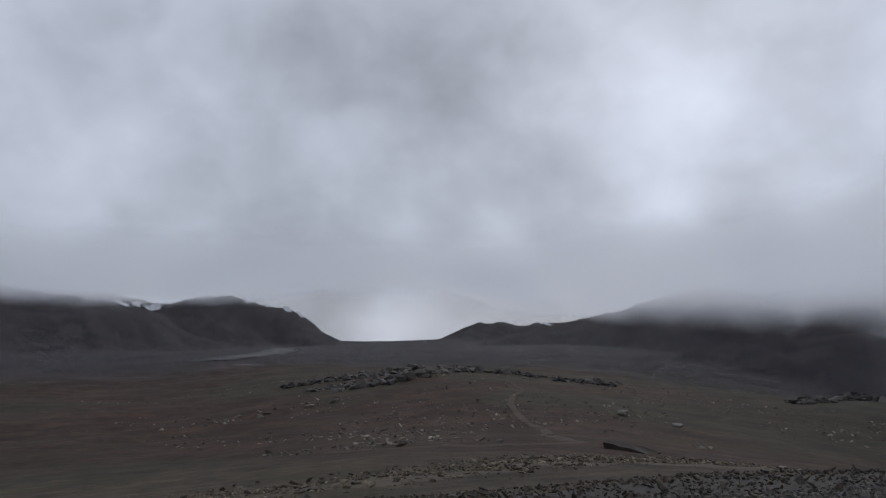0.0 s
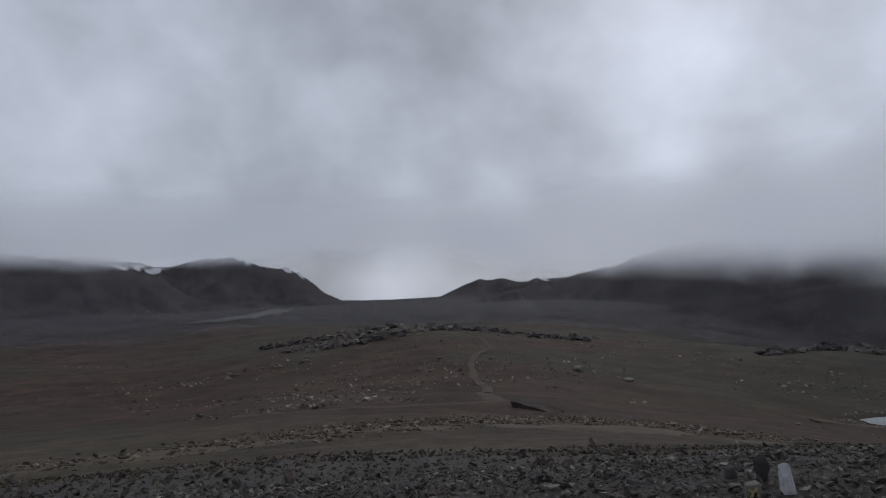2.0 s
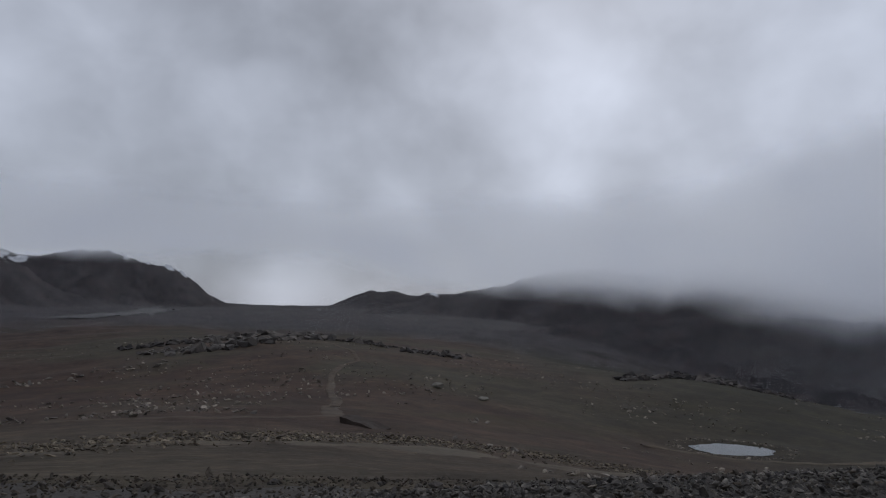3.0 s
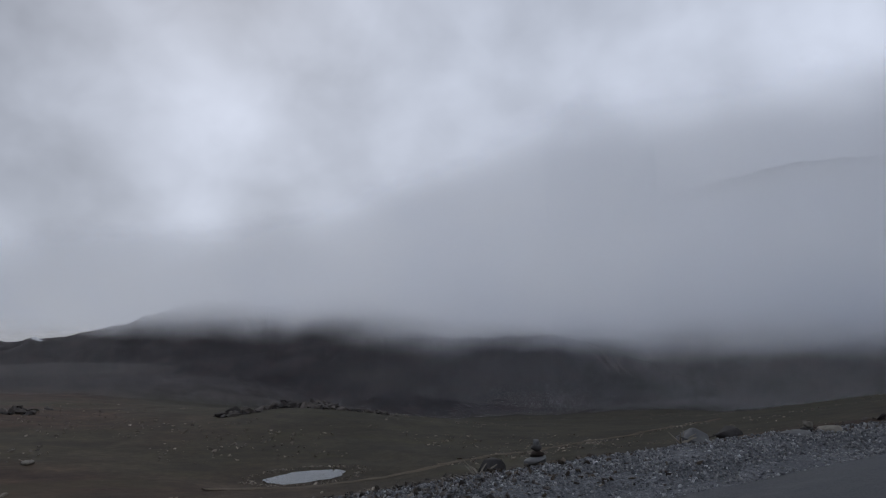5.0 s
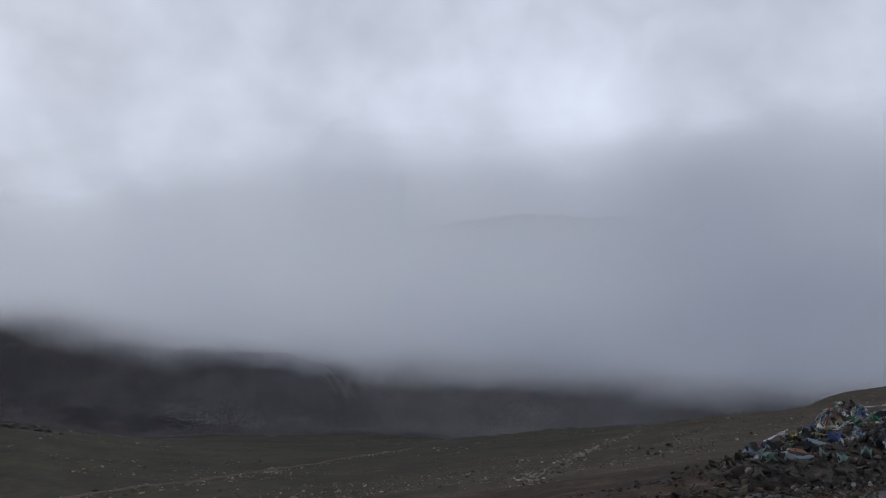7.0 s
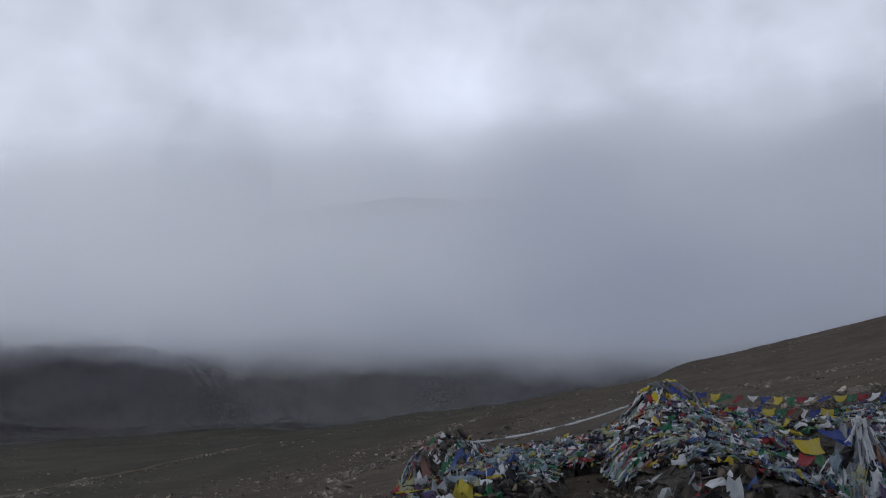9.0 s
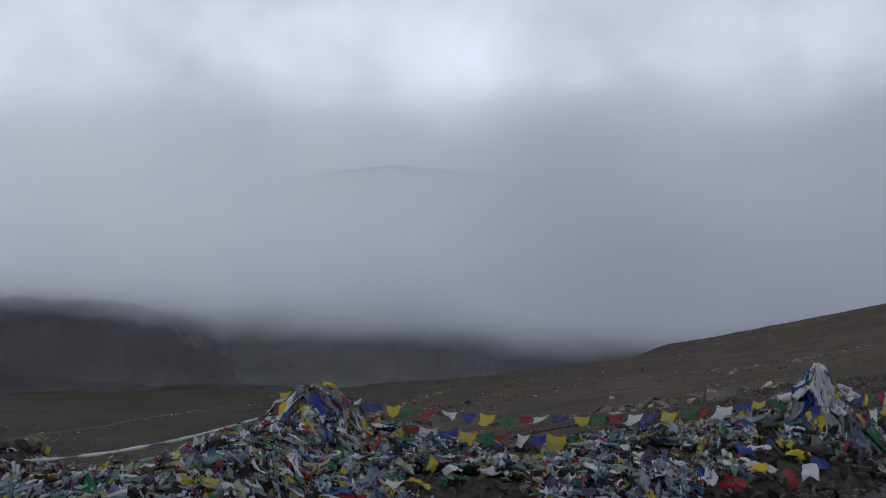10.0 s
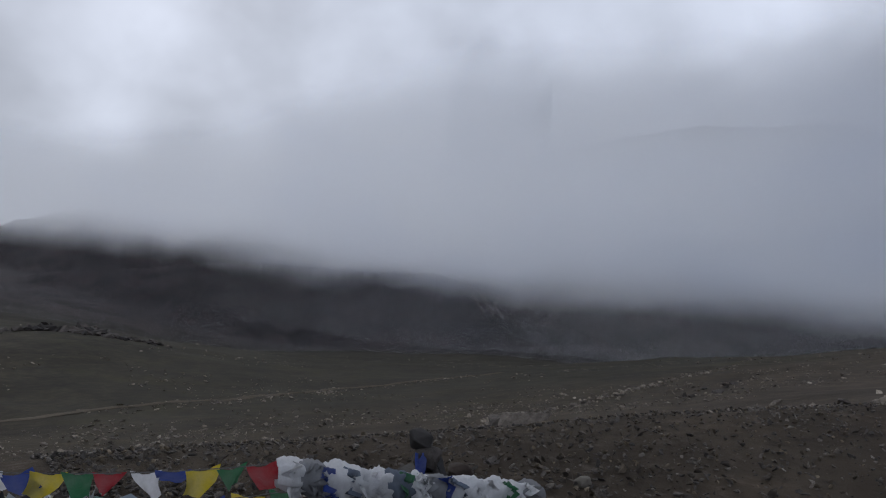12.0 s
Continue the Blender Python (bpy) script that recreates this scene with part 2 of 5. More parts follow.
def mist_material(name, density, haze, scale, seed):
    """Thin cloud: v of the UV map runs from its ragged lower hem (0) to its body (1), u is the elevation."""
    m = bpy.data.materials.new(name)
    m.use_nodes = True
    t = m.node_tree
    t.nodes.clear()
    uv, uv2 = t.nodes.new("ShaderNodeUVMap"), t.nodes.new("ShaderNodeUVMap")
    uv.uv_map, uv2.uv_map = "veil", "thickness"
    dense = t.nodes.new("ShaderNodeSeparateXYZ")
    t.links.new(uv2.outputs[0], dense.inputs[0])
    sp = t.nodes.new("ShaderNodeSeparateXYZ")
    t.links.new(uv.outputs[0], sp.inputs[0])
    n = noise_node(t, scale, 3, 0.45, 0.3, (1, 1, 2.2))
    off = t.nodes.new("ShaderNodeMath")
    off.operation = "MULTIPLY_ADD"
    off.inputs[1].default_value, off.inputs[2].default_value = 0.6, -0.30
    t.links.new(n, off.inputs[0])
    add = t.nodes.new("ShaderNodeMath")
    t.links.new(sp.outputs["Y"], add.inputs[0])
    t.links.new(off.outputs[0], add.inputs[1])
    hem = span(t, add.outputs[0], 0.0, 1.0)
    tuft = noise_node(t, scale * 0.55, 5, 0.55, 0.4, (1, 1, 1.6))
    lifted = t.nodes.new("ShaderNodeMath")
    lifted.operation = "MULTIPLY_ADD"
    lifted.inputs[1].default_value = 9.0
    t.links.new(tuft, lifted.inputs[0])
    t.links.new(sp.outputs["X"], lifted.inputs[2])
    crown = span(t, lifted.outputs[0], 25.0, 12.0)
    thin = t.nodes.new("ShaderNodeMath")
    thin.operation = "MAXIMUM"
    t.links.new(times(t, hem, density), thin.inputs[0])
    t.links.new(times(t, dense.outputs["X"], haze), thin.inputs[1])
    # cloud is droplets: each point of the veil is either droplet or clear air
    where = t.nodes.new("ShaderNodeNewGeometry")
    fine_ = t.nodes.new("ShaderNodeVectorMath")
    fine_.operation = "SCALE"
    fine_.inputs["Scale"].default_value = 400.0
    t.links.new(where.outputs["Position"], fine_.inputs[0])
    drop = t.nodes.new("ShaderNodeTexWhiteNoise")
    drop.noise_dimensions = "3D"
    t.links.new(fine_.outputs[0], drop.inputs["Vector"])
    pick = t.nodes.new("ShaderNodeMath")
    pick.operation = "GREATER_THAN"
    t.links.new(times(t, thin.outputs[0], crown), pick.inputs[0])
    t.links.new(drop.outputs["Value"], pick.inputs[1])
    a = pick.outputs[0]
    clear = t.nodes.new("ShaderNodeBsdfTransparent")
    front = t.nodes.new("ShaderNodeBsdfDiffuse")
    back = t.nodes.new("ShaderNodeBsdfTranslucent")
    # cloud scatters the light of the sky above it to both sides alike
    for s, z in ((front, 1.0), (back, -1.0)):
        t.links.new(ramp(t, tuft, [(0.3, (0.79, 0.825, 0.90)), (0.7, (0.95, 0.97, 1.0))]), s.inputs["Color"])
        way = t.nodes.new("ShaderNodeCombineXYZ")
        way.inputs["Z"].default_value = z
        t.links.new(way.outputs[0], s.inputs["Normal"])
    body = t.nodes.new("ShaderNodeAddShader")
    t.links.new(front.outputs[0], body.inputs[0])
    t.links.new(back.outputs[0], body.inputs[1])
    out = t.nodes.new("ShaderNodeMixShader")
    t.links.new(a, out.inputs[0])
    t.links.new(clear.outputs[0], out.inputs[1])
    t.links.new(body.outputs[0], out.inputs[2])
    end = t.nodes.new("ShaderNodeOutputMaterial")
    t.links.new(out.outputs[0], end.inputs["Surface"])
    return m


# ---- the land ----
def part(name, data, mat, parent=None, label=""):
    """One mesh object, from a bmesh or a mesh, under its thing."""
    if isinstance(data, bmesh.types.BMesh):
        me = bpy.data.meshes.new(name)
        data.to_mesh(me)
        data.free()
    else:
        me = data
    if mat and not me.materials:
        me.materials.append(mat)
    ob = new(name, me)
    if parent:
        ob.parent = parent
    return tagged(ob, label)


def mesh_of(name, verts, faces, smooth=False):
    me = bpy.data.meshes.new(name)
    me.from_pydata([tuple(v) for v in verts], [], faces)
    if smooth:
        me.polygons.foreach_set("use_smooth", [True] * len(me.polygons))
    me.update()
    return me


def lattice(ix, iy, seed):
    h = (ix.astype(np.int64) * 374761393 + iy.astype(np.int64) * 668265263 + seed * 974711) & 0xFFFFFFFF
    h = ((h ^ (h >> 13)) * 1274126177) & 0xFFFFFFFF
    return ((h ^ (h >> 16)) & 0xFFFF) / 65535.0 - 0.5


def value_noise(x, y, size, seed):
    u, v = x / size, y / size
    iu, iv = np.floor(u), np.floor(v)
    fu, fv = u - iu, v - iv
    fu, fv = fu * fu * (3 - 2 * fu), fv * fv * (3 - 2 * fv)
    a, b = lattice(iu, iv, seed), lattice(iu + 1, iv, seed)
    c, d = lattice(iu, iv + 1, seed), lattice(iu + 1, iv + 1, seed)
    return (a * (1 - fu) + b * fu) * (1 - fv) + (c * (1 - fu) + d * fu) * fv


def fbm(x, y, size, seed, octaves=4):
    total, gain = 0.0, 1.0
    for k in range(octaves):
        total = total + gain * value_noise(x, y, size, seed + 17 * k)
        size, gain = size * 0.47, gain * 0.52
    return total


# left edge of the road surface, and its height along x
EDGE_X = [-90, -60, -32, -20, -8, 0, 6, 12, 18, 24, 30, 36, 48, 70]
EDGE_Y = [-18.0, -8.5, -0.8, 2.4, 4.6, 5.05, 4.1, 2.55, 0.9, -1.1, -3.2, -4.8, -9.5, -22.0]
ROAD_X = [-90, -32, -20, -10, 0, 8, 18, 33, 70]
ROAD_Z = [-2.4, -0.95, -0.5, -0.1, 0.0, 0.26, 0.78, 1.3, 2.4]
ROAD_WIDE = 8.0
_ex = np.linspace(-90, 70, 641)
_ey = np.interp(_ex, EDGE_X, EDGE_Y)
_k = np.ones(41) / 41
_ey[20:-20] = np.convolve(_ey, _k, "valid")
_slope = np.gradient(_ey, _ex)


def road_side(x, y):
    """Metres to the left of the road's left edge (negative on the road)."""
    return (y - np.interp(x, _ex, _ey)) / np.sqrt(1 + np.interp(x, _ex, _slope) ** 2)


def road_height(x):
    return np.interp(x, ROAD_X, ROAD_Z)


# spot heights of the slope below the road: x, y, z
SLOPE = [(-38, 30, -5.4), (-35, 36, -5.9), (-20, 54, -8.4), (-37, 65, -9.2), (-25, 66, -9.4), (-35, 107, -12.3), (-20, 138, -12.9),
         (-11, 128, -13.9), (-90, 136, -15.9), (-94, 97, -16.0), (27, 109, -17.9), (25, 60, -12.5), (108, 130, -21.7), (115, 46, -10.2),
         (89, 54, -12.8), (45, 25, -6.5), (54, 19, -5.0), (46, 10, -2.2), (60, 32, -8.4), (13, 9, -1.2), (24, 9, -0.9), (-15, 12, -1.9), (-32, 10, -2.2), (-50, 12, -4.6), (2, 16, -2.4), (20, 14, -2.0), (-5, 30, -6.2),
         (52, 2, -0.3), (70, -5, 0.8)]
# hills and valley floor: degrees to the left of +y, range, height
HILLS = [(18, 268, -8.5), (12, 262, -9.5), (26, 260, -12.5), (5, 235, -12.5), (-15, 225, -15.8), (-21, 221, -18.6), (-5, 225, -15.0),
         (17, 420, -14), (30.7, 600, -11), (22, 800, -9), (36, 420, -19), (48, 320, -19), (-8, 420, -26), (-18, 420, -40),
         (-30, 420, -42), (-45, 365, -35), (-51, 335, -33), (-59, 315, -25.5), (-66, 290, -20), (-71.5, 290, -14.8), (-76, 310, -12.5),
         (-60, 500, -62), (-72, 520, -50), (-78, 322, -7.0), (-81, 336, -3.8), (-84, 350, 1.8), (-84, 560, -12), (-90, 560, -5), (-96, 580, 6), (-90, 900, -12), (-98, 900, 0), (-106, 600, 22), (-91.7, 380, 12.0), (-97.7, 400, 23.6), (-90, 170, -1), (-98, 110, 4),
         (-112, 400, 48)]
VALLEY = [(-27, 600, -56), (-40, 640, -58), (-45, 760, -60), (-60, 800, -64), (-70, 900, -50), (-20, 640, -48), (-14, 700, -30), (-5, 800, -16),
          (4, 1200, -6), (10.3, 2400, 8), (14, 2400, 6), (14, 1200, -4), (22, 1500, -6), (32, 1100, -10), (45, 900, -10), (-30, 1500, -20), (-60, 1600, -20)]
AROUND = [(-130, 60, 5), (170, 60, 5), (120, 60, -2), (90, 120, -10), (-130, 900, 160), (170, 900, 160), (110, 900, 60), (20, 4600, 10),
          (-20, 4600, 10), (-60, 4600, 60), (-140, 4600, 300), (130, 4600, 300), (60, 4600, 60)]
# mountain crests: range, steepness, ruggedness, azimuths and the elevation of the skyline there, in degrees
CRESTS = [
    (1450, 0.36, 1.0, (70, 48, 42, 36.5, 34.5, 32.4, 30.6, 28, 25), (6.0, 5.4, 4.2, 3.4, 3.1, 2.4, 1.35, 0.2, -0.9)),
    (2500, 0.45, 1.0, (45, 36, 32.3, 30, 27, 25.5, 24, 22.3, 21.2, 20.2, 19.2, 18.2, 16.5), (6.0, 4.4, 3.2, 3.9, 4.1, 3.6, 3.4, 3.0, 2.35, 1.6, 1.0, 0.5, 0.1)),
    (3000, 0.20, 0.15, (22, 17.9, 14, 10.3, 6), (0.40, 0.43, 0.42, 0.56, 0.6)),
    (3200, 0.40, 0.8, (10.8, 10.3, 8.6, 7.1, 5.5, 3, 0, -6), (0.3, 0.58, 1.25, 1.86, 1.95, 1.75, 2.0, 2.8)),
    (1550, 0.33, 0.8, (8.5, 6.5, 4.8, 2.5, 0, -2.9, -7, -12, -25), (-0.1, 0.57, 1.0, 1.65, 2.1, 2.75, 3.3, 3.9, 4.6)),
    (800, 0.38, 0.8, (2, -4, -8, -13.7, -18, -23, -31, -37, -41, -46, -52), (-1.6, -0.9, -0.3, 0.35, 0.75, 1.1, 0.75, 0.65, -0.4, -2.6, -4.5)),
    (1320, 0.42, 1.2, (-3, -6, -9, -12, -14, -17, -20, -23, -28, -34, -42, -60, -72, -80), (2.6, 3.7, 4.3, 4.5, 3.6, 3.6, 4.4, 4.8, 4.8, 4.6, 4.2, 3.0, 0.5, -2.0)),
    (1050, 0.36, 0.8, (-38, -44, -52, -62, -74, -84), (-3.0, 0.0, 1.8, 2.2, 2.0, -0.5)),
    (1750, 0.45, 1.0, (-14, -20, -26, -31, -34, -38, -43, -48, -56, -66, -80, -90), (2.0, 4.6, 6.2, 8.2, 9.7, 9.5, 10.3, 11.5, 12.5, 12.0, 7.0, 3.0)),
]


def squeeze(x, y):
    r = np.hypot(x, y)
    k = np.log1p(r / 20.0) / np.maximum(r, 1e-6)
    return x * k, y * k, r


def spots():
    pts = [tuple(p) for p in SLOPE]
    for az, r, z in HILLS + VALLEY + AROUND:
        a = radians(az)
        pts.append((-math.sin(a) * r, math.cos(a) * r, z))
    for x in (-60, -32, -20, -10, 0, 10, 20, 30, 45):
        y = float(np.interp(x, _ex, _ey))
        pts.append((x, y + 2.2, float(road_height(x)) - 0.3))
        pts.append((x, y - 8.0, float(road_height(x))))
    return np.array(pts)


def plate(r2):
    return 0.5 * r2 * np.log(r2 + 1e-9)


_pts = spots()
_u, _v, _r = squeeze(_pts[:, 0], _pts[:, 1])
_n = len(_pts)
_m = np.zeros((_n + 3, _n + 3))
_m[:_n, :_n] = plate((_u[:, None] - _u) ** 2 + (_v[:, None] - _v) ** 2) + 0.002 * np.eye(_n)
_m[:_n, _n:] = np.stack([np.ones(_n), _u, _v], 1)
_m[_n:, :_n] = _m[:_n, _n:].T
_w = np.linalg.solve(_m, np.concatenate([_pts[:, 2] / (_r + 15), np.zeros(3)]))


def smoothstep(a, b, x):
    s = np.clip((x - a) / (b - a), 0, 1)
    return s * s * (3 - 2 * s)


POND = (27.5, 110.0)


def land(x, y):
    """Height of the ground."""
    x, y = np.atleast_1d(np.asarray(x, float)), np.atleast_1d(np.asarray(y, float))
    u, v, r = squeeze(x, y)
    e = _w[_n] + _w[_n + 1] * u + _w[_n + 2] * v
    for k in range(_n):
        e = e + _w[k] * plate((u - _u[k]) ** 2 + (v - _v[k]) ** 2)
    z = e * (r + 15)
    rough = smoothstep(8, 60, r) * 0.5 + smoothstep(60, 400, r) * 1.0
    z = z + rough * fbm(x, y, 26.0, 5) + smoothstep(350, 1000, r) * 7 * fbm(x, y, 190.0, 9, 5)
    z = z + 0.12 * fbm(x, y, 3.1, 21, 3) * smoothstep(0, 5, r)
    az = np.degrees(np.arctan2(-x, y))
    crag = fbm(x, y, 130.0, 13, 4)
    for far, steep, rugged, turns, rise in CRESTS:
        at = np.array(turns[::-1], float)
        el = np.interp(az, at, np.array(rise[::-1], float))
        off = np.maximum(at[0] - az, 0) + np.maximum(az - at[-1], 0)
        size = far / 1000.0
        drop = np.abs(r - far)
        notch = rugged * size * 5 * fbm(az * 100, 0 * az, 120.0, 7, 5) * (1 - smoothstep(0, 70 * size, drop))
        crest = 1.7 + far * np.tan(np.radians(el)) - off * 12 * size + notch
        wild = rugged * size * 16 * crag * smoothstep(0, 90 * size, drop)
        z = np.maximum(z, np.where(drop < 1500, crest - steep * drop + wild , -1e3))
    # the pond lies in a shallow dish
    d = np.hypot((x - POND[0]) / 9.0, (y - POND[1]) / 7.0)
    z = np.where(d < 2.2, z + (-17.75 - z) * (1 - smoothstep(0.9, 2.2, d)), z)
    z = z - 0.5 * (1 - smoothstep(0.55, 1.0, d))
    # road bench and its shoulder
    s = road_side(x, y)
    inside = (x > -89) & (x < 69)
    hump = 0.10 * smoothstep(0.2, 1.0, s) * np.interp(x, [4, 9], [1.0, 0.2])
    bench = road_height(x) - 0.06 + hump + 0.03 * fbm(x, y, 1.6, 33, 2) * smoothstep(0.1, 0.8, s)
    wide = np.interp(x, [-90, 4, 10, 16, 24, 40], [1.2, 1.3, 0.7, 0.8, 2.4, 3.2])
    keep = np.where(inside, 1 - smoothstep(wide, wide + 3.6, s), 0) * np.where(s < -ROAD_WIDE, 1 - smoothstep(0, 8, -s - ROAD_WIDE), 1)
    return z * (1 - keep) + bench * keep


def ground_mesh():
    radii = [0.6 * (k + 1) for k in range(100)]
    while radii[-1] < 4700:
        radii.append(radii[-1] * 1.023 + 0.05)
    radii = np.array(radii)
    # finer towards the valley and the mountains, coarser behind the road
    ang = np.radians(np.concatenate([np.arange(-118, 58, 0.13), np.arange(58, 242, 2.0)]))
    turns = len(ang)
    x = (radii[:, None] * -np.sin(ang)[None]).ravel()
    y = (radii[:, None] * np.cos(ang)[None]).ravel()
    verts = np.concatenate([[[0, 0, float(land(0, 0)[0])]], np.stack([x, y, land(x, y)], 1)])
    faces = [(0, 1 + j, 1 + (j + 1) % turns) for j in range(turns)]
    nxt = np.roll(np.arange(turns), -1)
    for i in range(len(radii) - 1):
        a, b = 1 + i * turns, 1 + (i + 1) * turns
        j = np.arange(turns)
        faces.extend(np.stack([a + j, b + j, b + nxt, a + nxt], 1).tolist())
    return mesh_of("ground", verts, faces, True)


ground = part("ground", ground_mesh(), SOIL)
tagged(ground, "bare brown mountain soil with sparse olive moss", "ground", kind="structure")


def strip_mesh(name, x0, x1, side_a, side_b, lift, step=0.5, across=8):
    xs = np.arange(x0, x1 + step, step)
    ys, sl = np.interp(xs, _ex, _ey), np.interp(xs, _ex, _slope)
    nx, ny = -sl / np.sqrt(1 + sl * sl), 1 / np.sqrt(1 + sl * sl)
    verts, faces = [], []
    for k in range(across + 1):
        s = side_a + (side_b - side_a) * k / across
        px, py = xs + nx * s, ys + ny * s
        pz = land(px, py) if lift is None else road_height(xs) + lift
        verts.append(np.stack([px, py, pz], 1))
    n = len(xs)
    for k in range(across):
        for i in range(n - 1):
            faces.append((k * n + i, k * n + i + 1, (k + 1) * n + i + 1, (k + 1) * n + i))
    return mesh_of(name, np.concatenate(verts), [f if side_b > side_a else f[::-1] for f in faces], True)


road = part("road", strip_mesh("road", -70, 60, -ROAD_WIDE, 0.0, 0.02), ASPHALT)
tagged(road, "worn grey asphalt mountain road, damp in places", "road", kind="structure")

pond = bmesh.new()
ring = []
for k in range(96):
    a = 2 * math.pi * k / 96
    f = 1 + 0.10 * math.sin(2 * a + 1) + 0.05 * math.sin(5 * a) + 0.03 * math.sin(11 * a + 2)
    ring.append(pond.verts.new((POND[0] + 6.0 * f * math.cos(a), POND[1] + 5.4 * f * math.sin(a), -17.92)))
pond.faces.new(ring)
tagged(part("pond", pond, WATER), "small still pond mirroring the pale sky", "pond", kind="structure")


# ---- low cloud on the mountains ----
def mist_bank(radius, profile, density, haze, scale, seed, inner=1.0):
    """A veil of cloud all along the valley at one range. profile: azimuth, and the elevations where it begins and where it is full."""
    turns, hems, bodies = (np.array(c, float)[::-1] for c in zip(*profile))
    cols, ups = np.arange(80, -136, -1.5), np.concatenate([np.arange(-9, 10, 0.7), (14, 20, 30, 45)])
    verts, faces, uvs = [], [], []
    for az in cols:
        lo, hi = np.interp(az, turns, hems), np.interp(az, turns, bodies)
        a = radians(az)
        for el in ups:
            rr = radius * (1 + 0.02 * math.sin(az * 0.13 + seed)) * float(np.interp(az, [-46, -37], [inner, 1.0])) + 2 * el
            verts.append((-math.sin(a) * rr, math.cos(a) * rr, 1.7 + rr * math.tan(radians(el))))
            uvs.append((el * np.interp(az, [-40, -28, -12, 20], [1.0, 1.25, 1.9, 2.1]), (el - lo) / (hi - lo)))
    n = len(ups)
    for i in range(len(cols) - 1):
        for j in range(n - 1):
            q = i * n + j
            faces.append((q, q + 1, q + n + 1, q + n))
    me = mesh_of("mist", verts, faces, True)
    layer, thick = me.uv_layers.new(name="veil"), me.uv_layers.new(name="thickness")
    for lp in me.loops:
        layer.data[lp.index].uv = uvs[lp.vertex_index]
        thick.data[lp.index].uv = (float(np.clip((-10 - cols[lp.vertex_index // n]) / 28, 0.2, 1)), 0)
    ob = part("mist", me, mist_material("mist", density, haze, scale, seed))
    return tagged(ob, "grey low cloud drifting over the mountain slopes", "cloud", kind="structure")


mist_bank(2050, [(80, 2.8, 4.4), (36, 2.8, 4.4), (28, 2.8, 4.6), (24, 3.0, 4.8), (20, 3.6, 5.4), (10, 3.4, 6.0), (4, 1.6, 4.2), (-135, 1.6, 4.6)], 1.0, 0.0, 0.006, 1)
mist_bank(900, [(80, 2.4, 4.2), (33, 2.6, 4.2), (26, 4.0, 7.0), (12, 4.0, 8.0), (5, 1.8, 5.0), (0, 1.4, 4.2), (-5, 0.8, 3.9), (-10, 0.9, 4.8), (-16, 0.2, 3.4),
                 (-21, 1.0, 5.4), (-26, -0.4, 3.8), (-31, -0.9, 3.4), (-40, -1.4, 2.8), (-60, -2.5, 2.0), (-80, -3.0, 1.0), (-135, 0.0, 4.0)], 0.93, 0.03, 0.010, 2, 0.76)
mist_bank(640, [(80, 6, 12), (0, 6, 12), (-8, 2.5, 8.0), (-20, 0.0, 5.4), (-30, -1.8, 3.2), (-38, -2.4, 3.0), (-45, -2.8, 2.8), (-60, -3.4, 1.8), (-75, -3.6, 1.4),
                (-86, -2.0, 2.5), (-92, 0, 5), (-135, 3, 8)], 0.9, 0.05, 0.013, 4)
mist_bank(470, [(80, 6, 12), (-10, 6, 12), (-20, 0.5, 10.0), (-35, -3.4, 9.0), (-45, -4.6, 7.5), (-65, -4.8, 6.0), (-80, -4.8, 5.4), (-92, 3, 9), (-135, 4, 9)], 0.5, 0.04, 0.016, 5)


# ---- stones ----
def hull_rock(rng, flat=0.6, points=14):
    """An angular stone about one metre across: vertices and triangles."""
    bm = bmesh.new()
    for _ in range(points):
        v = rng.normal(size=3)
        v = v / np.linalg.norm(v) * rng.uniform(0.42, 0.55)
        bm.verts.new((v[0] * 1.15, v[1] * 0.85, v[2] * flat))
    res = bmesh.ops.convex_hull(bm, input=bm.verts)
    bmesh.ops.delete(bm, geom=[e for e in res["geom_interior"] if isinstance(e, bmesh.types.BMVert)], context="VERTS")
    bm.verts.index_update()
    v = np.array([p.co[:] for p in bm.verts])
    f = [[p.index for p in face.verts] for face in bm.faces]
    bm.free()
    return v, f


_rng = np.random.default_rng(4)
SLABS = [hull_rock(_rng, 0.42, 11) for _ in range(14)]
LUMPS = [hull_rock(_rng, 0.75, 11) for _ in range(14)]


def turn_matrix(yaw, tilt, lean):
    return np.array(Euler((tilt, lean, yaw)).to_matrix())


def scatter(name, spots_, sizes, pool, mat, label, seed, sunk=0.25, tilt=0.35, heights=None, category="stones"):
    """Many stones in one mesh, each resting on the ground."""
    rng = np.random.default_rng(seed)
    spots_ = np.asarray(spots_)
    sizes = np.minimum(sizes, 2.0 * np.median(sizes))
    zs = land(spots_[:, 0], spots_[:, 1]) if heights is None else heights
    verts, faces, base = [], [], 0
    for (x, y), z, size in zip(spots_, zs, sizes):
        v, f = pool[rng.integers(len(pool))]
        w = (v * rng.uniform(0.7, 1.3, 3)) @ turn_matrix(rng.uniform(0, 6.28), rng.normal(0, tilt), rng.normal(0, tilt)).T * size
        low = w[:, 2].min()
        verts.append(w + (x, y, z - low - sunk * (w[:, 2].max() - low)))
        faces.extend([[i + base for i in t] for t in f])
        base += len(v)
    ob = part(name, mesh_of(name, np.concatenate(verts), faces), mat)
    return tagged(ob, label, category, kind="stuff")


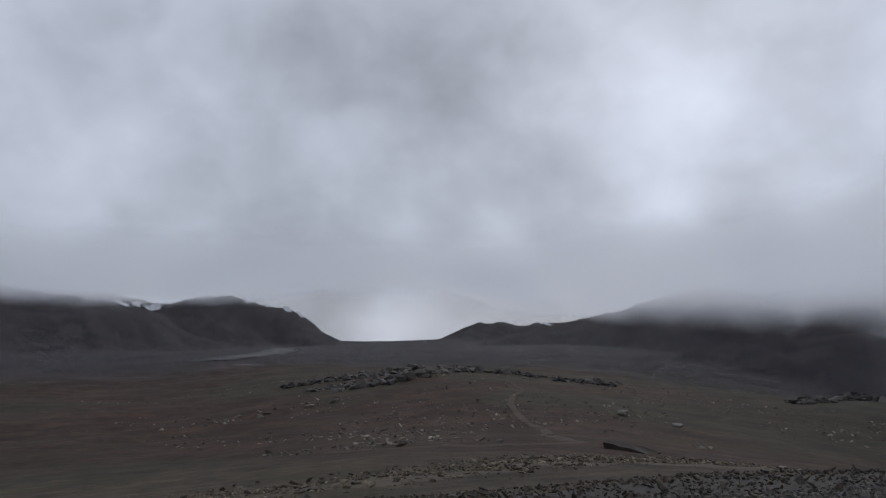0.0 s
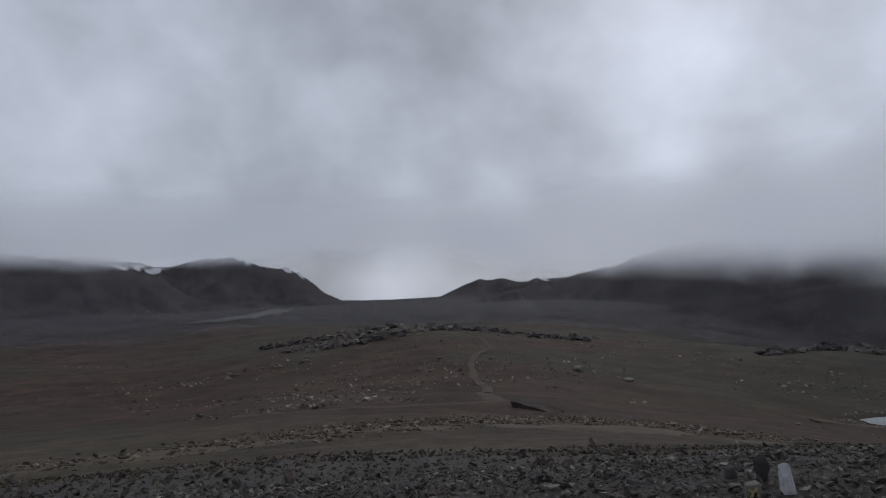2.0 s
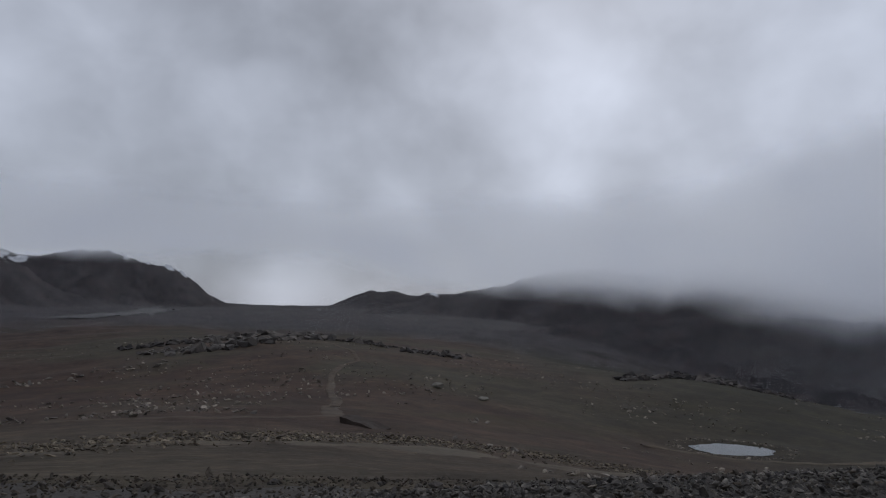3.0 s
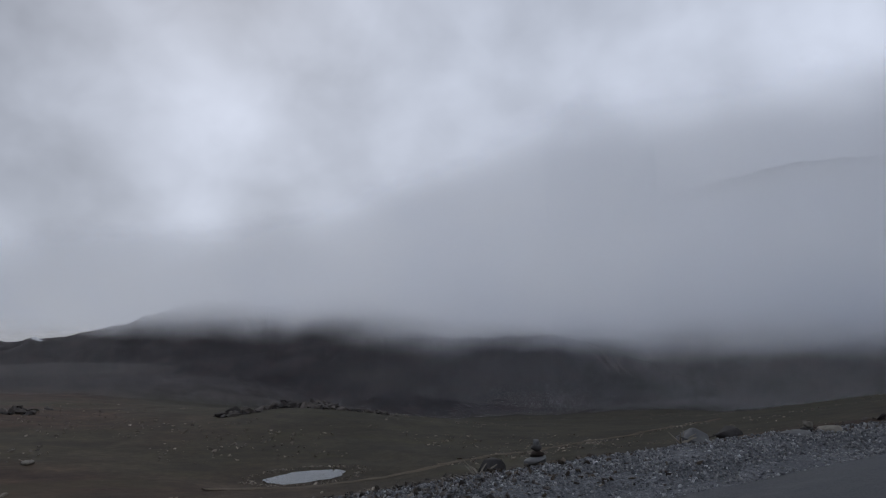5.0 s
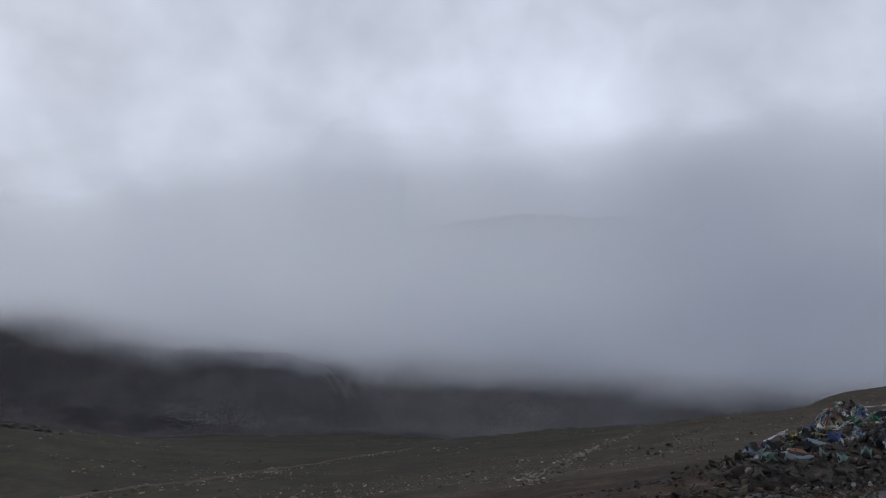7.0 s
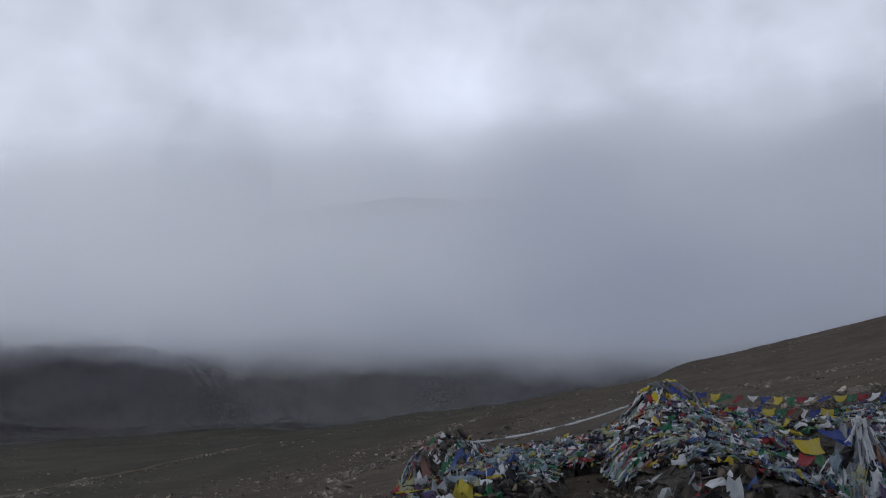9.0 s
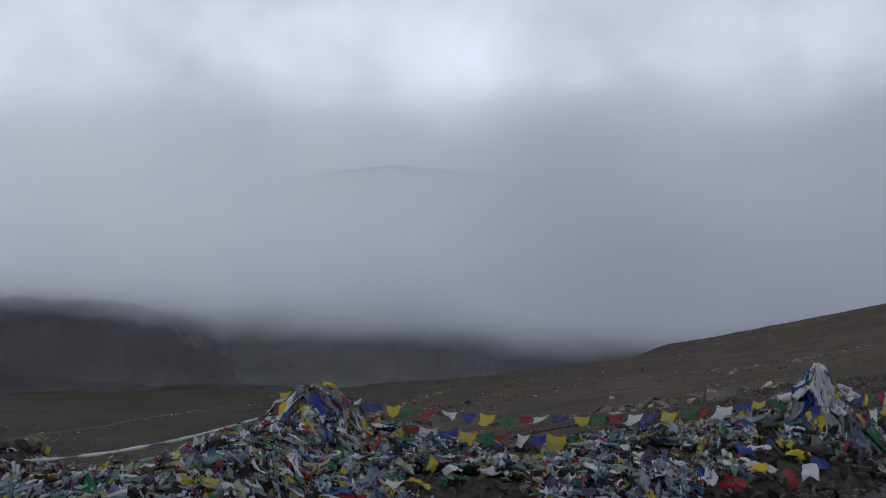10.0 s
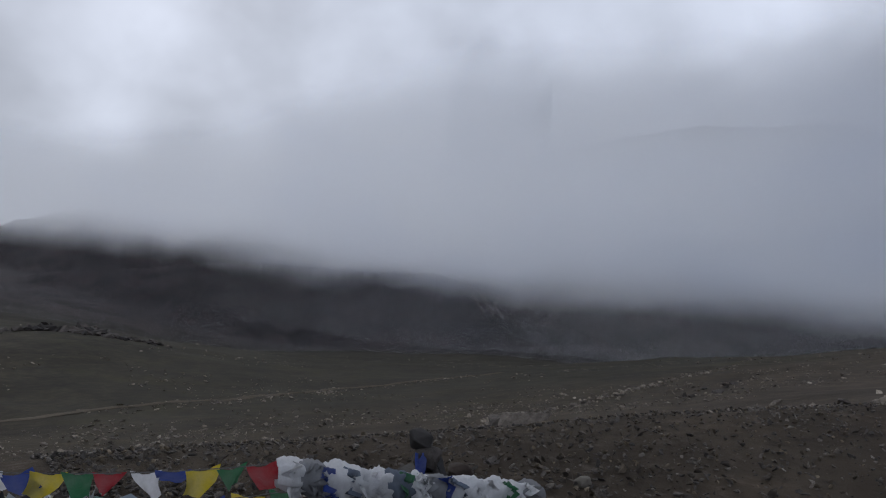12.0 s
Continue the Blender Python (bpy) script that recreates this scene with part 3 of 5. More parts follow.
def beside(rng, n, x0, x1, s0, s1, power=1.0):
    """Spots beside the road: x along it, s metres out from its left edge."""
    x = rng.uniform(x0, x1, n)
    s = s0 + (s1 - s0) * rng.uniform(0, 1, n) ** power
    sl = np.interp(x, _ex, _slope)
    return np.stack([x - s * sl / np.sqrt(1 + sl * sl), np.interp(x, _ex, _ey) + s / np.sqrt(1 + sl * sl)], 1)


def along(rng, n, line, spread):
    """Spots strewn along a broken line."""
    line = np.array(line, float)
    seg = np.hypot(*np.diff(line, axis=0).T)
    cum = np.concatenate([[0], np.cumsum(seg)])
    d = rng.uniform(0, cum[-1], n)
    p = np.stack([np.interp(d, cum, line[:, 0]), np.interp(d, cum, line[:, 1])], 1)
    return p + rng.normal(0, spread, (n, 2))


def sector(rng, n, az0, az1, r0, r1, power=1.0):
    a = np.radians(rng.uniform(min(az0, az1), max(az0, az1), n))
    r = r0 * (r1 / r0) ** (rng.uniform(0, 1, n) ** power)
    return np.stack([-np.sin(a) * r, np.cos(a) * r], 1)


def pool_meshes(pool, mat, name="stone"):
    out = []
    for v, f in pool:
        me = mesh_of(name, v, f)
        me.materials.append(mat)
        out.append(me)
    return out


def lay_pieces(parent, name, spots_, sizes, meshes, seed, heights=None, sunk=0.1, tilt=14.0):
    """Single stones as parts of a piece of ground, sharing a few meshes."""
    r = np.random.default_rng(seed)
    zs = land(spots_[:, 0], spots_[:, 1]) if heights is None else heights
    for (x, y), z, size in zip(spots_, zs, sizes):
        ob = new(name, meshes[r.integers(len(meshes))])
        ob.parent = parent
        ob.matrix_basis = pose(x, y, float(z) + size * (0.19 - sunk), float(r.normal(0, tilt)), float(r.normal(0, tilt)), float(r.uniform(0, 360))) @ Matrix.Diagonal(
            (size * r.uniform(0.8, 1.3), size * r.uniform(0.7, 1.2), size * r.uniform(0.7, 1.2), 1))


LOOSE_SLABS = pool_meshes(SLABS, LOOSE_ROCK)
rng = np.random.default_rng(11)
GREY = rock_material("grey_shale", (0.13, 0.138, 0.15), (0.36, 0.38, 0.41))

def verge(name, x0, x1, reach, lift, mat, label):
    """A sheet of loose stone from the road's edge outwards, with a ragged outer hem."""
    xs = np.arange(x0, x1, 0.35)
    ys, sl = np.interp(xs, _ex, _ey), np.interp(xs, _ex, _slope)
    nx, ny = -sl / np.sqrt(1 + sl * sl), 1 / np.sqrt(1 + sl * sl)
    verts, faces, rows_ = [], [], 14
    for k in range(rows_ + 1):
        far = reach * np.interp(xs, [0, 4, 8, 15], [1.0, 0.62, 0.48, 0.4]) * (1 + 0.45 * fbm(xs, 0 * xs, 5.0, 61, 4))
        s = 0.01 + far * k / rows_
        px, py = xs + nx * s, ys + ny * s
        edge = 1 - (k / rows_) ** 4
        verts.append(np.stack([px, py, land(px, py) + lift * edge - 0.04 * (1 - edge) + 0.05 * fbm(px, py, 0.5, 62, 2) * edge], 1))
    n = len(xs)
    for k in range(rows_):
        faces.extend((k * n + i, k * n + i + 1, (k + 1) * n + i + 1, (k + 1) * n + i) for i in range(n - 1))
    return tagged(part(name, mesh_of(name, np.concatenate(verts), faces, True), mat), label, "gravel", kind="structure")


gravel_verge = verge("gravel_verge", -6, 15, 2.3, 0.05, GRAVEL, "loose grey gravel verge beside the asphalt")
BANK_ROCK = rock_material("weathered_slate", (0.034, 0.029, 0.024), (0.125, 0.106, 0.088))
SLATE_BANK = plain_rough("dark_slate_debris", (0.028, 0.025, 0.022), (0.105, 0.094, 0.084), 14.0, 0.9, 1.0, 0.06)
rubble_verge = verge("rubble_verge", -50, -5.5, 10.0, 0.035, SLATE_BANK, "grey slate rubble bank sloping from the road")

# rubble bank below the first stretch of road
p = beside(rng, 14000, -46, 0, 0.5, 11.0, 1.1)
scatter("bank_rubble", p, rng.lognormal(-2.75, 0.5, len(p)), SLABS, BANK_ROCK, "dark slate rubble on the bank below the road", 1, tilt=0.45, heights=land(p[:, 0], p[:, 1]) + 0.035)
p = beside(rng, 26000, -30, -2, 0.2, 5.0, 1.0)
scatter("bank_rubble", p, rng.lognormal(-2.95, 0.5, len(p)), SLABS, SHALE, "grey crushed slate on the road's shoulder", 16, tilt=0.45, heights=land(p[:, 0], p[:, 1]) + 0.04)
p = beside(rng, 320, -46, -20, 3.0, 10.0)
scatter("bank_rubble", p, rng.lognormal(-1.9, 0.35, len(p)), SLABS, BANK_ROCK, "larger broken slate slabs on the bank", 2, tilt=0.5, heights=land(p[:, 0], p[:, 1]) + 0.03)
# crushed stone on the shoulder
p = beside(rng, 30000, -8, 13, 0.0, 2.1, 1.0)
p = p[road_side(p[:, 0], p[:, 1]) < np.interp(p[:, 0], [0, 4, 8, 15], [2.1, 1.3, 1.0, 0.85])]
scatter("shoulder_gravel", p, rng.lognormal(-3.55, 0.45, len(p)), LUMPS, GREY, "loose grey gravel along the road's edge", 3, sunk=0.3, tilt=0.8, heights=land(p[:, 0], p[:, 1]) + 0.05, category="gravel")
p = beside(rng, 700, -8, 14, 0.3, 2.0)
scatter("shoulder_stones", p[270:], rng.lognormal(-2.6, 0.4, len(p) - 270), SLABS, ROCK, "hand-sized stones along the gravel shoulder", 4)
lay_pieces(gravel_verge, "stone", p[:270], rng.lognormal(-2.4, 0.4, 270), LOOSE_SLABS, 14)
p = beside(rng, 280, -34, -10, 3.0, 10.0)
lay_pieces(rubble_verge, "stone", p, rng.lognormal(-2.2, 0.4, 280), LOOSE_SLABS, 15, tilt=22.0)
p = beside(rng, 520, 9.5, 16, 0.5, 1.4)
scatter("shoulder_stones", p, rng.lognormal(-2.25, 0.4, len(p)), SLABS, BANK_ROCK, "rough dark stones heaped at the road's edge", 44)
# stones strewn over the slopes
p = sector(rng, 7000, 42, -30, 38, 320, 0.75)
p = p[fbm(p[:, 0], p[:, 1], 28.0, 77, 4) > 0.06]
scatter("slope_stones", p, rng.lognormal(-0.70, 0.55, len(p)), SLABS, PALE_ROCK, "pale stones strewn over the brown slope", 5, sunk=0.25)
p = sector(rng, 7000, -30, -92, 38, 300, 0.75)
p = p[fbm(p[:, 0], p[:, 1], 24.0, 78, 4) > 0.06]
scatter("slope_stones", p, rng.lognormal(-1.0, 0.55, len(p)), SLABS, PALE_ROCK, "small pale stones on the mossy slope", 6, sunk=0.25)
# rocky lip of the terrace
GREY_LIP = rock_material("lichened_rock", (0.066, 0.056, 0.042), (0.23, 0.195, 0.15))
lip = [(-60, 13), (-46, 20), (-39, 28), (-35, 36), (-29, 45), (-20, 54), (-8, 57), (6, 52)]
p = along(rng, 5200, lip, 2.5)
scatter("terrace_rubble", p, rng.lognormal(-1.5, 0.65, len(p)), SLABS, GREY_LIP, "weathered rubble along the terrace lip", 7, sunk=0.35)
# rough stones on the knoll by the road's far end
p = np.stack([rng.uniform(36, 150, 9000), rng.uniform(-4, 90, 9000)], 1)
p = p[(road_side(p[:, 0], p[:, 1]) > 2) & (fbm(p[:, 0], p[:, 1], 14.0, 81, 3) > -0.05)]
scatter("slope_stones", p, rng.lognormal(-1.9, 0.5, len(p)), SLABS, PALE_ROCK, "small stones strewn over the brown slope", 17, sunk=0.35)
p = np.stack([33.5 + 30 * rng.uniform(0, 1, 42000) ** 1.7, rng.uniform(-7, 14, 42000)], 1)
p = p[(road_side(p[:, 0], p[:, 1]) > 0.5) & (fbm(p[:, 0], p[:, 1], 6.0, 79, 3) > -0.2)]
scatter("knoll_rubble", p, rng.lognormal(-3.3, 0.55, len(p)), SLABS, SHALE, "dark broken stones covering the knoll", 8, tilt=0.4, sunk=0.1, heights=land(p[:, 0], p[:, 1]) + 0.02)
p = np.stack([33.5 + 24 * rng.uniform(0, 1, 9000) ** 1.5, rng.uniform(-7, 9, 9000)], 1)
p = p[road_side(p[:, 0], p[:, 1]) > 0.3]
scatter("knoll_pebbles", p, rng.lognormal(-3.5, 0.5, len(p)), LUMPS, GREY_LIP, "lighter pebbles among the knoll's dark stones", 18, tilt=0.6, sunk=0.1, heights=land(p[:, 0], p[:, 1]) + 0.02)
# stones at the foot of the far slope, in two broken lines
p = along(rng, 420, [(57, 36), (75, 45), (90, 54), (115, 63), (140, 70), (166, 76)], 1.1)
scatter("stone_line", p, rng.lognormal(-0.75, 0.45, len(p)), LUMPS, PALE_ROCK, "line of pale stones up the mossy slope", 9, sunk=0.35)
p = along(rng, 260, [(50, 103), (71, 109), (102, 127), (123, 131), (150, 140)], 2.0)
scatter("stone_line", p, rng.lognormal(-0.7, 0.45, len(p)), SLABS, PALE_ROCK, "pale stones beside the valley track", 10, sunk=0.35)
# pale rim round the pond
a = rng.uniform(0, 6.28, 260)
p = np.stack([POND[0] + np.cos(a) * rng.uniform(7.6, 10.5, 260), POND[1] + np.sin(a) * rng.uniform(6.3, 9.0, 260)], 1)
scatter("pond_stones", p, rng.lognormal(-1.1, 0.4, len(p)), SLABS, PALE_ROCK, "pale stones round the pond's muddy rim", 12, sunk=0.3)


def outcrop(name, line, count, spread, size, label, seed, mat):
    r = np.random.default_rng(seed)
    q = along(r, count, line, spread)
    return scatter(name, q, np.clip(r.lognormal(math.log(size), 0.45, count), 0.3 * size, 1.7 * size), SLABS + LUMPS[:5], mat, label, seed, sunk=0.35, tilt=0.25, category="outcrop")


GREY_CRAG = rock_material("grey_crag", (0.055, 0.051, 0.049), (0.185, 0.168, 0.155))
outcrop("rock_outcrop", [(-108, 243), (-96, 248), (-84, 254), (-72, 258), (-62, 258)], 420, 3.8, 2.9, "layered rock outcrop on the hilltop", 20, GREY_CRAG)
outcrop("rock_outcrop", [(-92, 203), (-84, 217), (-76, 232), (-69, 262)], 240, 3.4, 3.2, "slanting band of layered grey rock on the hill", 29, GREY_CRAG)
outcrop("rock_outcrop", [(-112, 214), (-102, 215), (-90, 208)], 90, 2.6, 1.9, "broken slabs below the hilltop crag", 30, GREY_CRAG)
outcrop("rock_outcrop", [(-30, 235), (-27, 237), (-14, 254)], 60, 2.2, 2.0, "small broken crags on the brown hill", 31, ROCK)
outcrop("rock_outcrop", [(-128, 238), (-106, 244), (-92, 248)], 110, 3.2, 2.8, "low outcrop of tilted slabs on the hill", 21, ROCK)
outcrop("rock_outcrop", [(-62, 258), (-48, 254), (-38, 250)], 70, 2.2, 2.6, "dark rocks along the hill's brow", 22, ROCK)
outcrop("rock_outcrop", [(47, 216), (55, 219), (62, 219), (71, 213)], 110, 2.8, 3.4, "rough dark outcrop above the pond", 23, ROCK)
outcrop("rock_outcrop", [(70, 213), (84, 204)], 50, 1.6, 2.0, "stones trailing off the outcrop", 24, ROCK)
outcrop("rock_outcrop", [(33, 204), (42, 207)], 50, 2.0, 2.6, "cluster of dark rocks on the moor", 25, ROCK)
outcrop("rock_outcrop", [(-33, 232), (-28, 233), (-20, 231), (-14, 229)], 60, 1.8, 2.2, "small outcrop on the slope's brow", 26, ROCK)
outcrop("rock_outcrop", [(-118, 150), (-104, 166), (-92, 178)], 60, 5.0, 1.1, "broken stones on the hillside", 27, PALE_ROCK)
outcrop("rock_outcrop", [(110, 43), (116, 47), (121, 52)], 16, 2.5, 0.9, "dark boulders on the mossy slope", 28, ROCK)


def boulder(label, x, y, size, seed, mat, flat=0.7, stretch=(1, 1, 1), yaw=0.0, sunk=0.2, z=None, name="boulder", group=""):
    r = np.random.default_rng(seed)
    bm = bmesh.new()
    for _ in range(26):
        v = r.normal(size=3)
        v = v / np.linalg.norm(v) * r.uniform(0.44, 0.53)
        bm.verts.new(v * (stretch[0], stretch[1], stretch[2] * flat) * size)
    res = bmesh.ops.convex_hull(bm, input=bm.verts)
    bmesh.ops.delete(bm, geom=[e for e in res["geom_interior"] if isinstance(e, bmesh.types.BMVert)], context="VERTS")
    bmesh.ops.bevel(bm, geom=list(bm.edges), offset=0.035 * size, segments=1, affect="EDGES")
    low = min(v.co.z for v in bm.verts)
    high = max(v.co.z for v in bm.verts)
    for v in bm.verts:
        v.co.z -= low + sunk * (high - low)
    ob = part(name, bm, mat)
    ob.matrix_basis = pose(x, y, float(land(x, y)[0]) if z is None else z, rz=yaw)
    return tagged(ob, label, "boulder", group)


BROWN_ROCK = plain_rough("rusty_brown_rock", (0.030, 0.022, 0.018), (0.060, 0.044, 0.036), 5.0, 0.85)
GREY_BOULDER = plain_rough("grey_boulder_stone", (0.10, 0.105, 0.11), (0.19, 0.19, 0.19), 6.0, 0.85)
PALE_BOULDER = plain_rough("pale_boulder_stone", (0.13, 0.12, 0.10), (0.26, 0.24, 0.21), 6.0, 0.85)
DARK_BOULDER = plain_rough("dark_boulder_stone", (0.035, 0.033, 0.033), (0.075, 0.07, 0.068), 6.0, 0.85)

# the long dark slab lying on the terrace, thick at one end
bm = bmesh.new()
bmesh.ops.create_cube(bm, size=1)
for v in bm.verts:
    thick = 1.05 if v.co.x < 0 else 0.35
    v.co = (v.co.x * 5.0, v.co.y * 2.0, (v.co.z + 0.5) * thick)
bmesh.ops.subdivide_edges(bm, edges=list(bm.edges), cuts=4, use_grid_fill=True)
for v in bm.verts:
    v.co += Vector(noise.noise_vector(v.co * 0.9)) * 0.22
slab = part("rock_slab", bm, BROWN_ROCK)
slab.matrix_basis = pose(-25.2, 64.3, float(land(-25.2, 64.3)[0]) - 0.35, rz=-42)
tagged(slab, "long dark brown rock slab lying on the terrace", "rock")

boulder("grey rounded boulder on the gravel shoulder", -0.85, 8.7, 0.52, 50, DARK_BOULDER, 0.95, (0.9, 0.8, 1))
boulder("pale grey heap of stone at the shoulder's edge", 2.4, 7.85, 0.62, 51, GREY_BOULDER, 0.62, (1.1, 0.9, 1))
boulder("flat dark boulder beside the grey heap", 2.95, 7.6, 0.5, 52, DARK_BOULDER, 0.5)
boulder("dark boulder against the leaning white post", 7.15, 5.0, 0.36, 53, DARK_BOULDER, 0.85)
boulder("flat pale stone near the cairns", 9.45, 4.3, 0.42, 54, PALE_BOULDER, 0.35)
boulder("flat pale stone near the cairns", 9.2, 4.25, 0.36, 55, PALE_BOULDER, 0.35)
boulder("flat grey stones round the low cairn", 2.35, 5.95, 0.5, 56, GREY_BOULDER, 0.3)
boulder("flat grey stones round the low cairn", 2.95, 5.85, 0.46, 57, PALE_BOULDER, 0.3)
boulder("pale stone lying among the knoll rubble", 36.9, -3.6, 0.16, 58, PALE_BOULDER, 0.8)
boulder("pale boulder standing out on the slope", -19.6, 138.4, 2.6, 59, PALE_BOULDER, 0.6)
boulder("pale flat boulder on the slope", -11, 127.5, 2.2, 60, PALE_BOULDER, 0.45)
boulder("dark standing slab at the rubble's end", 15.9, 2.95, 0.45, 61, BROWN_ROCK, 0.7, (1.1, 0.5, 0.9))


# ---- tracks ----
def track(name, line, half, label, lift=0.05, mat=DIRT):
    line = np.array(line, float)
    seg = np.hypot(*np.diff(line, axis=0).T)
    cum = np.concatenate([[0], np.cumsum(seg)])
    d = np.arange(0, cum[-1], max(0.5, 0.4 * half))
    x, y = np.interp(d, cum, line[:, 0]), np.interp(d, cum, line[:, 1])
    k = np.ones(9) / 9
    if len(x) > 20:
        x[4:-4], y[4:-4] = np.convolve(x, k, "valid"), np.convolve(y, k, "valid")
    dx, dy = np.gradient(x), np.gradient(y)
    n = np.hypot(dx, dy)
    verts, faces = [], []
    offs = np.linspace(-1, 1, 13)
    for o in offs:
        w = half * (1 + 0.5 * fbm(d, 0 * d + 9 * o, 6.0, 31, 3))
        px, py = x - dy / n * o * w, y + dx / n * o * w
        verts.append(np.stack([px, py, land(px, py) + lift - 0.10 * abs(o) ** 3 + 0.16 * fbm(px, py, 1.2 * half, 37, 3)], 1))
    m = len(d)
    for a in range(len(offs) - 1):
        for i in range(m - 1):
            faces.append((a * m + i, a * m + i + 1, (a + 1) * m + i + 1, (a + 1) * m + i))
    ob = part(name, mesh_of(name, np.concatenate(verts), faces, True), mat)
    return tagged(ob, label, "track", kind="structure")


track("dirt_track", [(-70, 4), (-50, 14), (-41, 21), (-36, 29), (-29, 38), (-19, 46), (-6, 49), (8, 45)], 2.6, "pale worn dirt track on the terrace", 0.03)
track("dirt_track", [(-55, 62), (-38, 68), (-30, 76), (-33, 90), (-34, 98)], 1.3, "faint dirt track across the moor", 0.10, PATH)
track("footpath", [(-33.5, 96), (-34, 104), (-38, 120), (-42, 145), (-43, 165), (-41, 180), (-46, 205), (-55, 228), (-62, 244)], 0.75, "worn footpath climbing the hill", 0.14, PATH)
track("dirt_track", [(10, 98), (39, 99.5), (58, 108), (71, 113), (102, 130), (123, 134), (160, 142)], 1.1, "pale vehicle track along the valley", 0.16)

track("silt_flat", [(-305, 515), (-320, 600), (-345, 720), (-400, 900), (-470, 1150)], 16, "pale grey silt flat in the far valley", 0.6, SILT)


# ---- old snow and pale scree on the mountains ----
def snow_patch(az, r, long_, wide_, seed):
    """A ragged tongue of snow lying down a slope."""
    k = np.random.default_rng(seed)
    a = radians(az)
    cx, cy = -math.sin(a) * r, math.cos(a) * r
    s, j = (g.ravel() for g in np.meshgrid(np.linspace(-0.5, 0.5, 9), np.linspace(-0.5, 0.5, 5), indexing="ij"))
    w = j * wide_ * (1.2 - np.abs(s)) * k.uniform(0.6, 1.3, len(s))
    x = cx + math.cos(a) * w + math.sin(a) * s * long_ + long_ * 0.2 * np.sin(4 * s + seed)
    y = cy + math.sin(a) * w - math.cos(a) * s * long_
    verts, faces = np.stack([x, y, land(x, y) + 1.6], 1), []
    for i in range(8):
        for j in range(4):
            q = i * 5 + j
            faces.append((q, q + 1, q + 6, q + 5))
    return tagged(part("snow_patch", mesh_of("snow_patch", verts, faces, True), SNOW), "ragged patch of old snow on the mountain", "snow", "snow patches")


for n_, (az, r, l_, w_) in enumerate([(22.6, 2475, 40, 26), (21.6, 2470, 26, 18), (25.9, 2470, 55, 16), (24.2, 2470, 30, 12), (32.6, 2440, 60, 40), (33.6, 2430, 50, 26),
                                      (35.2, 1440, 18, 26), (2.0, 1530, 22, 14)]):
    snow_patch(az, r, l_, w_, 200 + n_)

rng = np.random.default_rng(99)
PALE_SCREE = rock_material("pale_scree", (0.22, 0.21, 0.205), (0.44, 0.42, 0.41))
for line in ([(500, 612), (503, 590), (494, 556), (484, 538)], [(489, 585), (484, 570), (474, 545)], [(512, 572), (502, 560), (496, 540)], [(498, 578), (490, 560), (488, 545)]):
    p = along(rng, 130, line, 1.6)
    scatter("scree_streak", p, rng.lognormal(0.0, 0.5, len(p)), LUMPS, PALE_SCREE, "pale scree streaking down the dark bluff", 100 + int(line[0][0]), sunk=0.3, category="scree")


# ---- cairns and the leaning post ----
def stone_mesh(name, size, seed, stretch=(1, 1, 1), block=0.0):
    """One weathered stone standing on z = 0, its top at stretch[2] * size."""
    r = np.random.default_rng(seed)
    bm = bmesh.new()
    for _ in range(22):
        v = r.normal(size=3)
        v = v / np.linalg.norm(v)
        v = v / np.abs(v).max() * block + v * (1 - block)
        bm.verts.new(v * r.uniform(0.9, 1.0) * 0.5)
    res = bmesh.ops.convex_hull(bm, input=bm.verts)
    bmesh.ops.delete(bm, geom=[e for e in res["geom_interior"] if isinstance(e, bmesh.types.BMVert)], context="VERTS")
    bmesh.ops.bevel(bm, geom=list(bm.edges), offset=0.03, segments=1, affect="EDGES")
    co = np.array([v.co[:] for v in bm.verts])
    lo, hi = co.min(0), co.max(0)
    for v in bm.verts:
        for k in range(3):
            u = (v.co[k] - lo[k]) / (hi[k] - lo[k])
            v.co[k] = (u if k == 2 else u - 0.5) * stretch[k] * size
    return bm


def cairn(label, x, y, stones, mats, seed, lean=(0, 0), group="cairns beside the road", z=None):
    """A stack of stones, each a part; stones: width, depth and height of each, from the ground up."""
    r = np.random.default_rng(seed)
    base = new("cairn")
    base.matrix_basis = pose(x, y, (float(land(x, y)[0]) if z is None else z) - 0.03, rz=float(r.uniform(0, 360)))
    tagged(base, label, "cairn", group)
    up_, ox, oy = 0.0, 0.0, 0.0
    for k, (w, d, h) in enumerate(stones):
        bm = stone_mesh("stone", 1.0, seed * 40 + k, (w, d, h * 1.12), 0.45)
        ob = part("stone", bm, mats[k % len(mats)], base)
        ob.matrix_basis = pose(ox, oy, up_, float(r.normal(0, 3)), float(r.normal(0, 3)), float(r.uniform(-35, 35)))
        up_ += h * 0.93
        ox += lean[0] * h + float(r.normal(0, 0.04)) * w
        oy += lean[1] * h + float(r.normal(0, 0.04)) * w
    return base


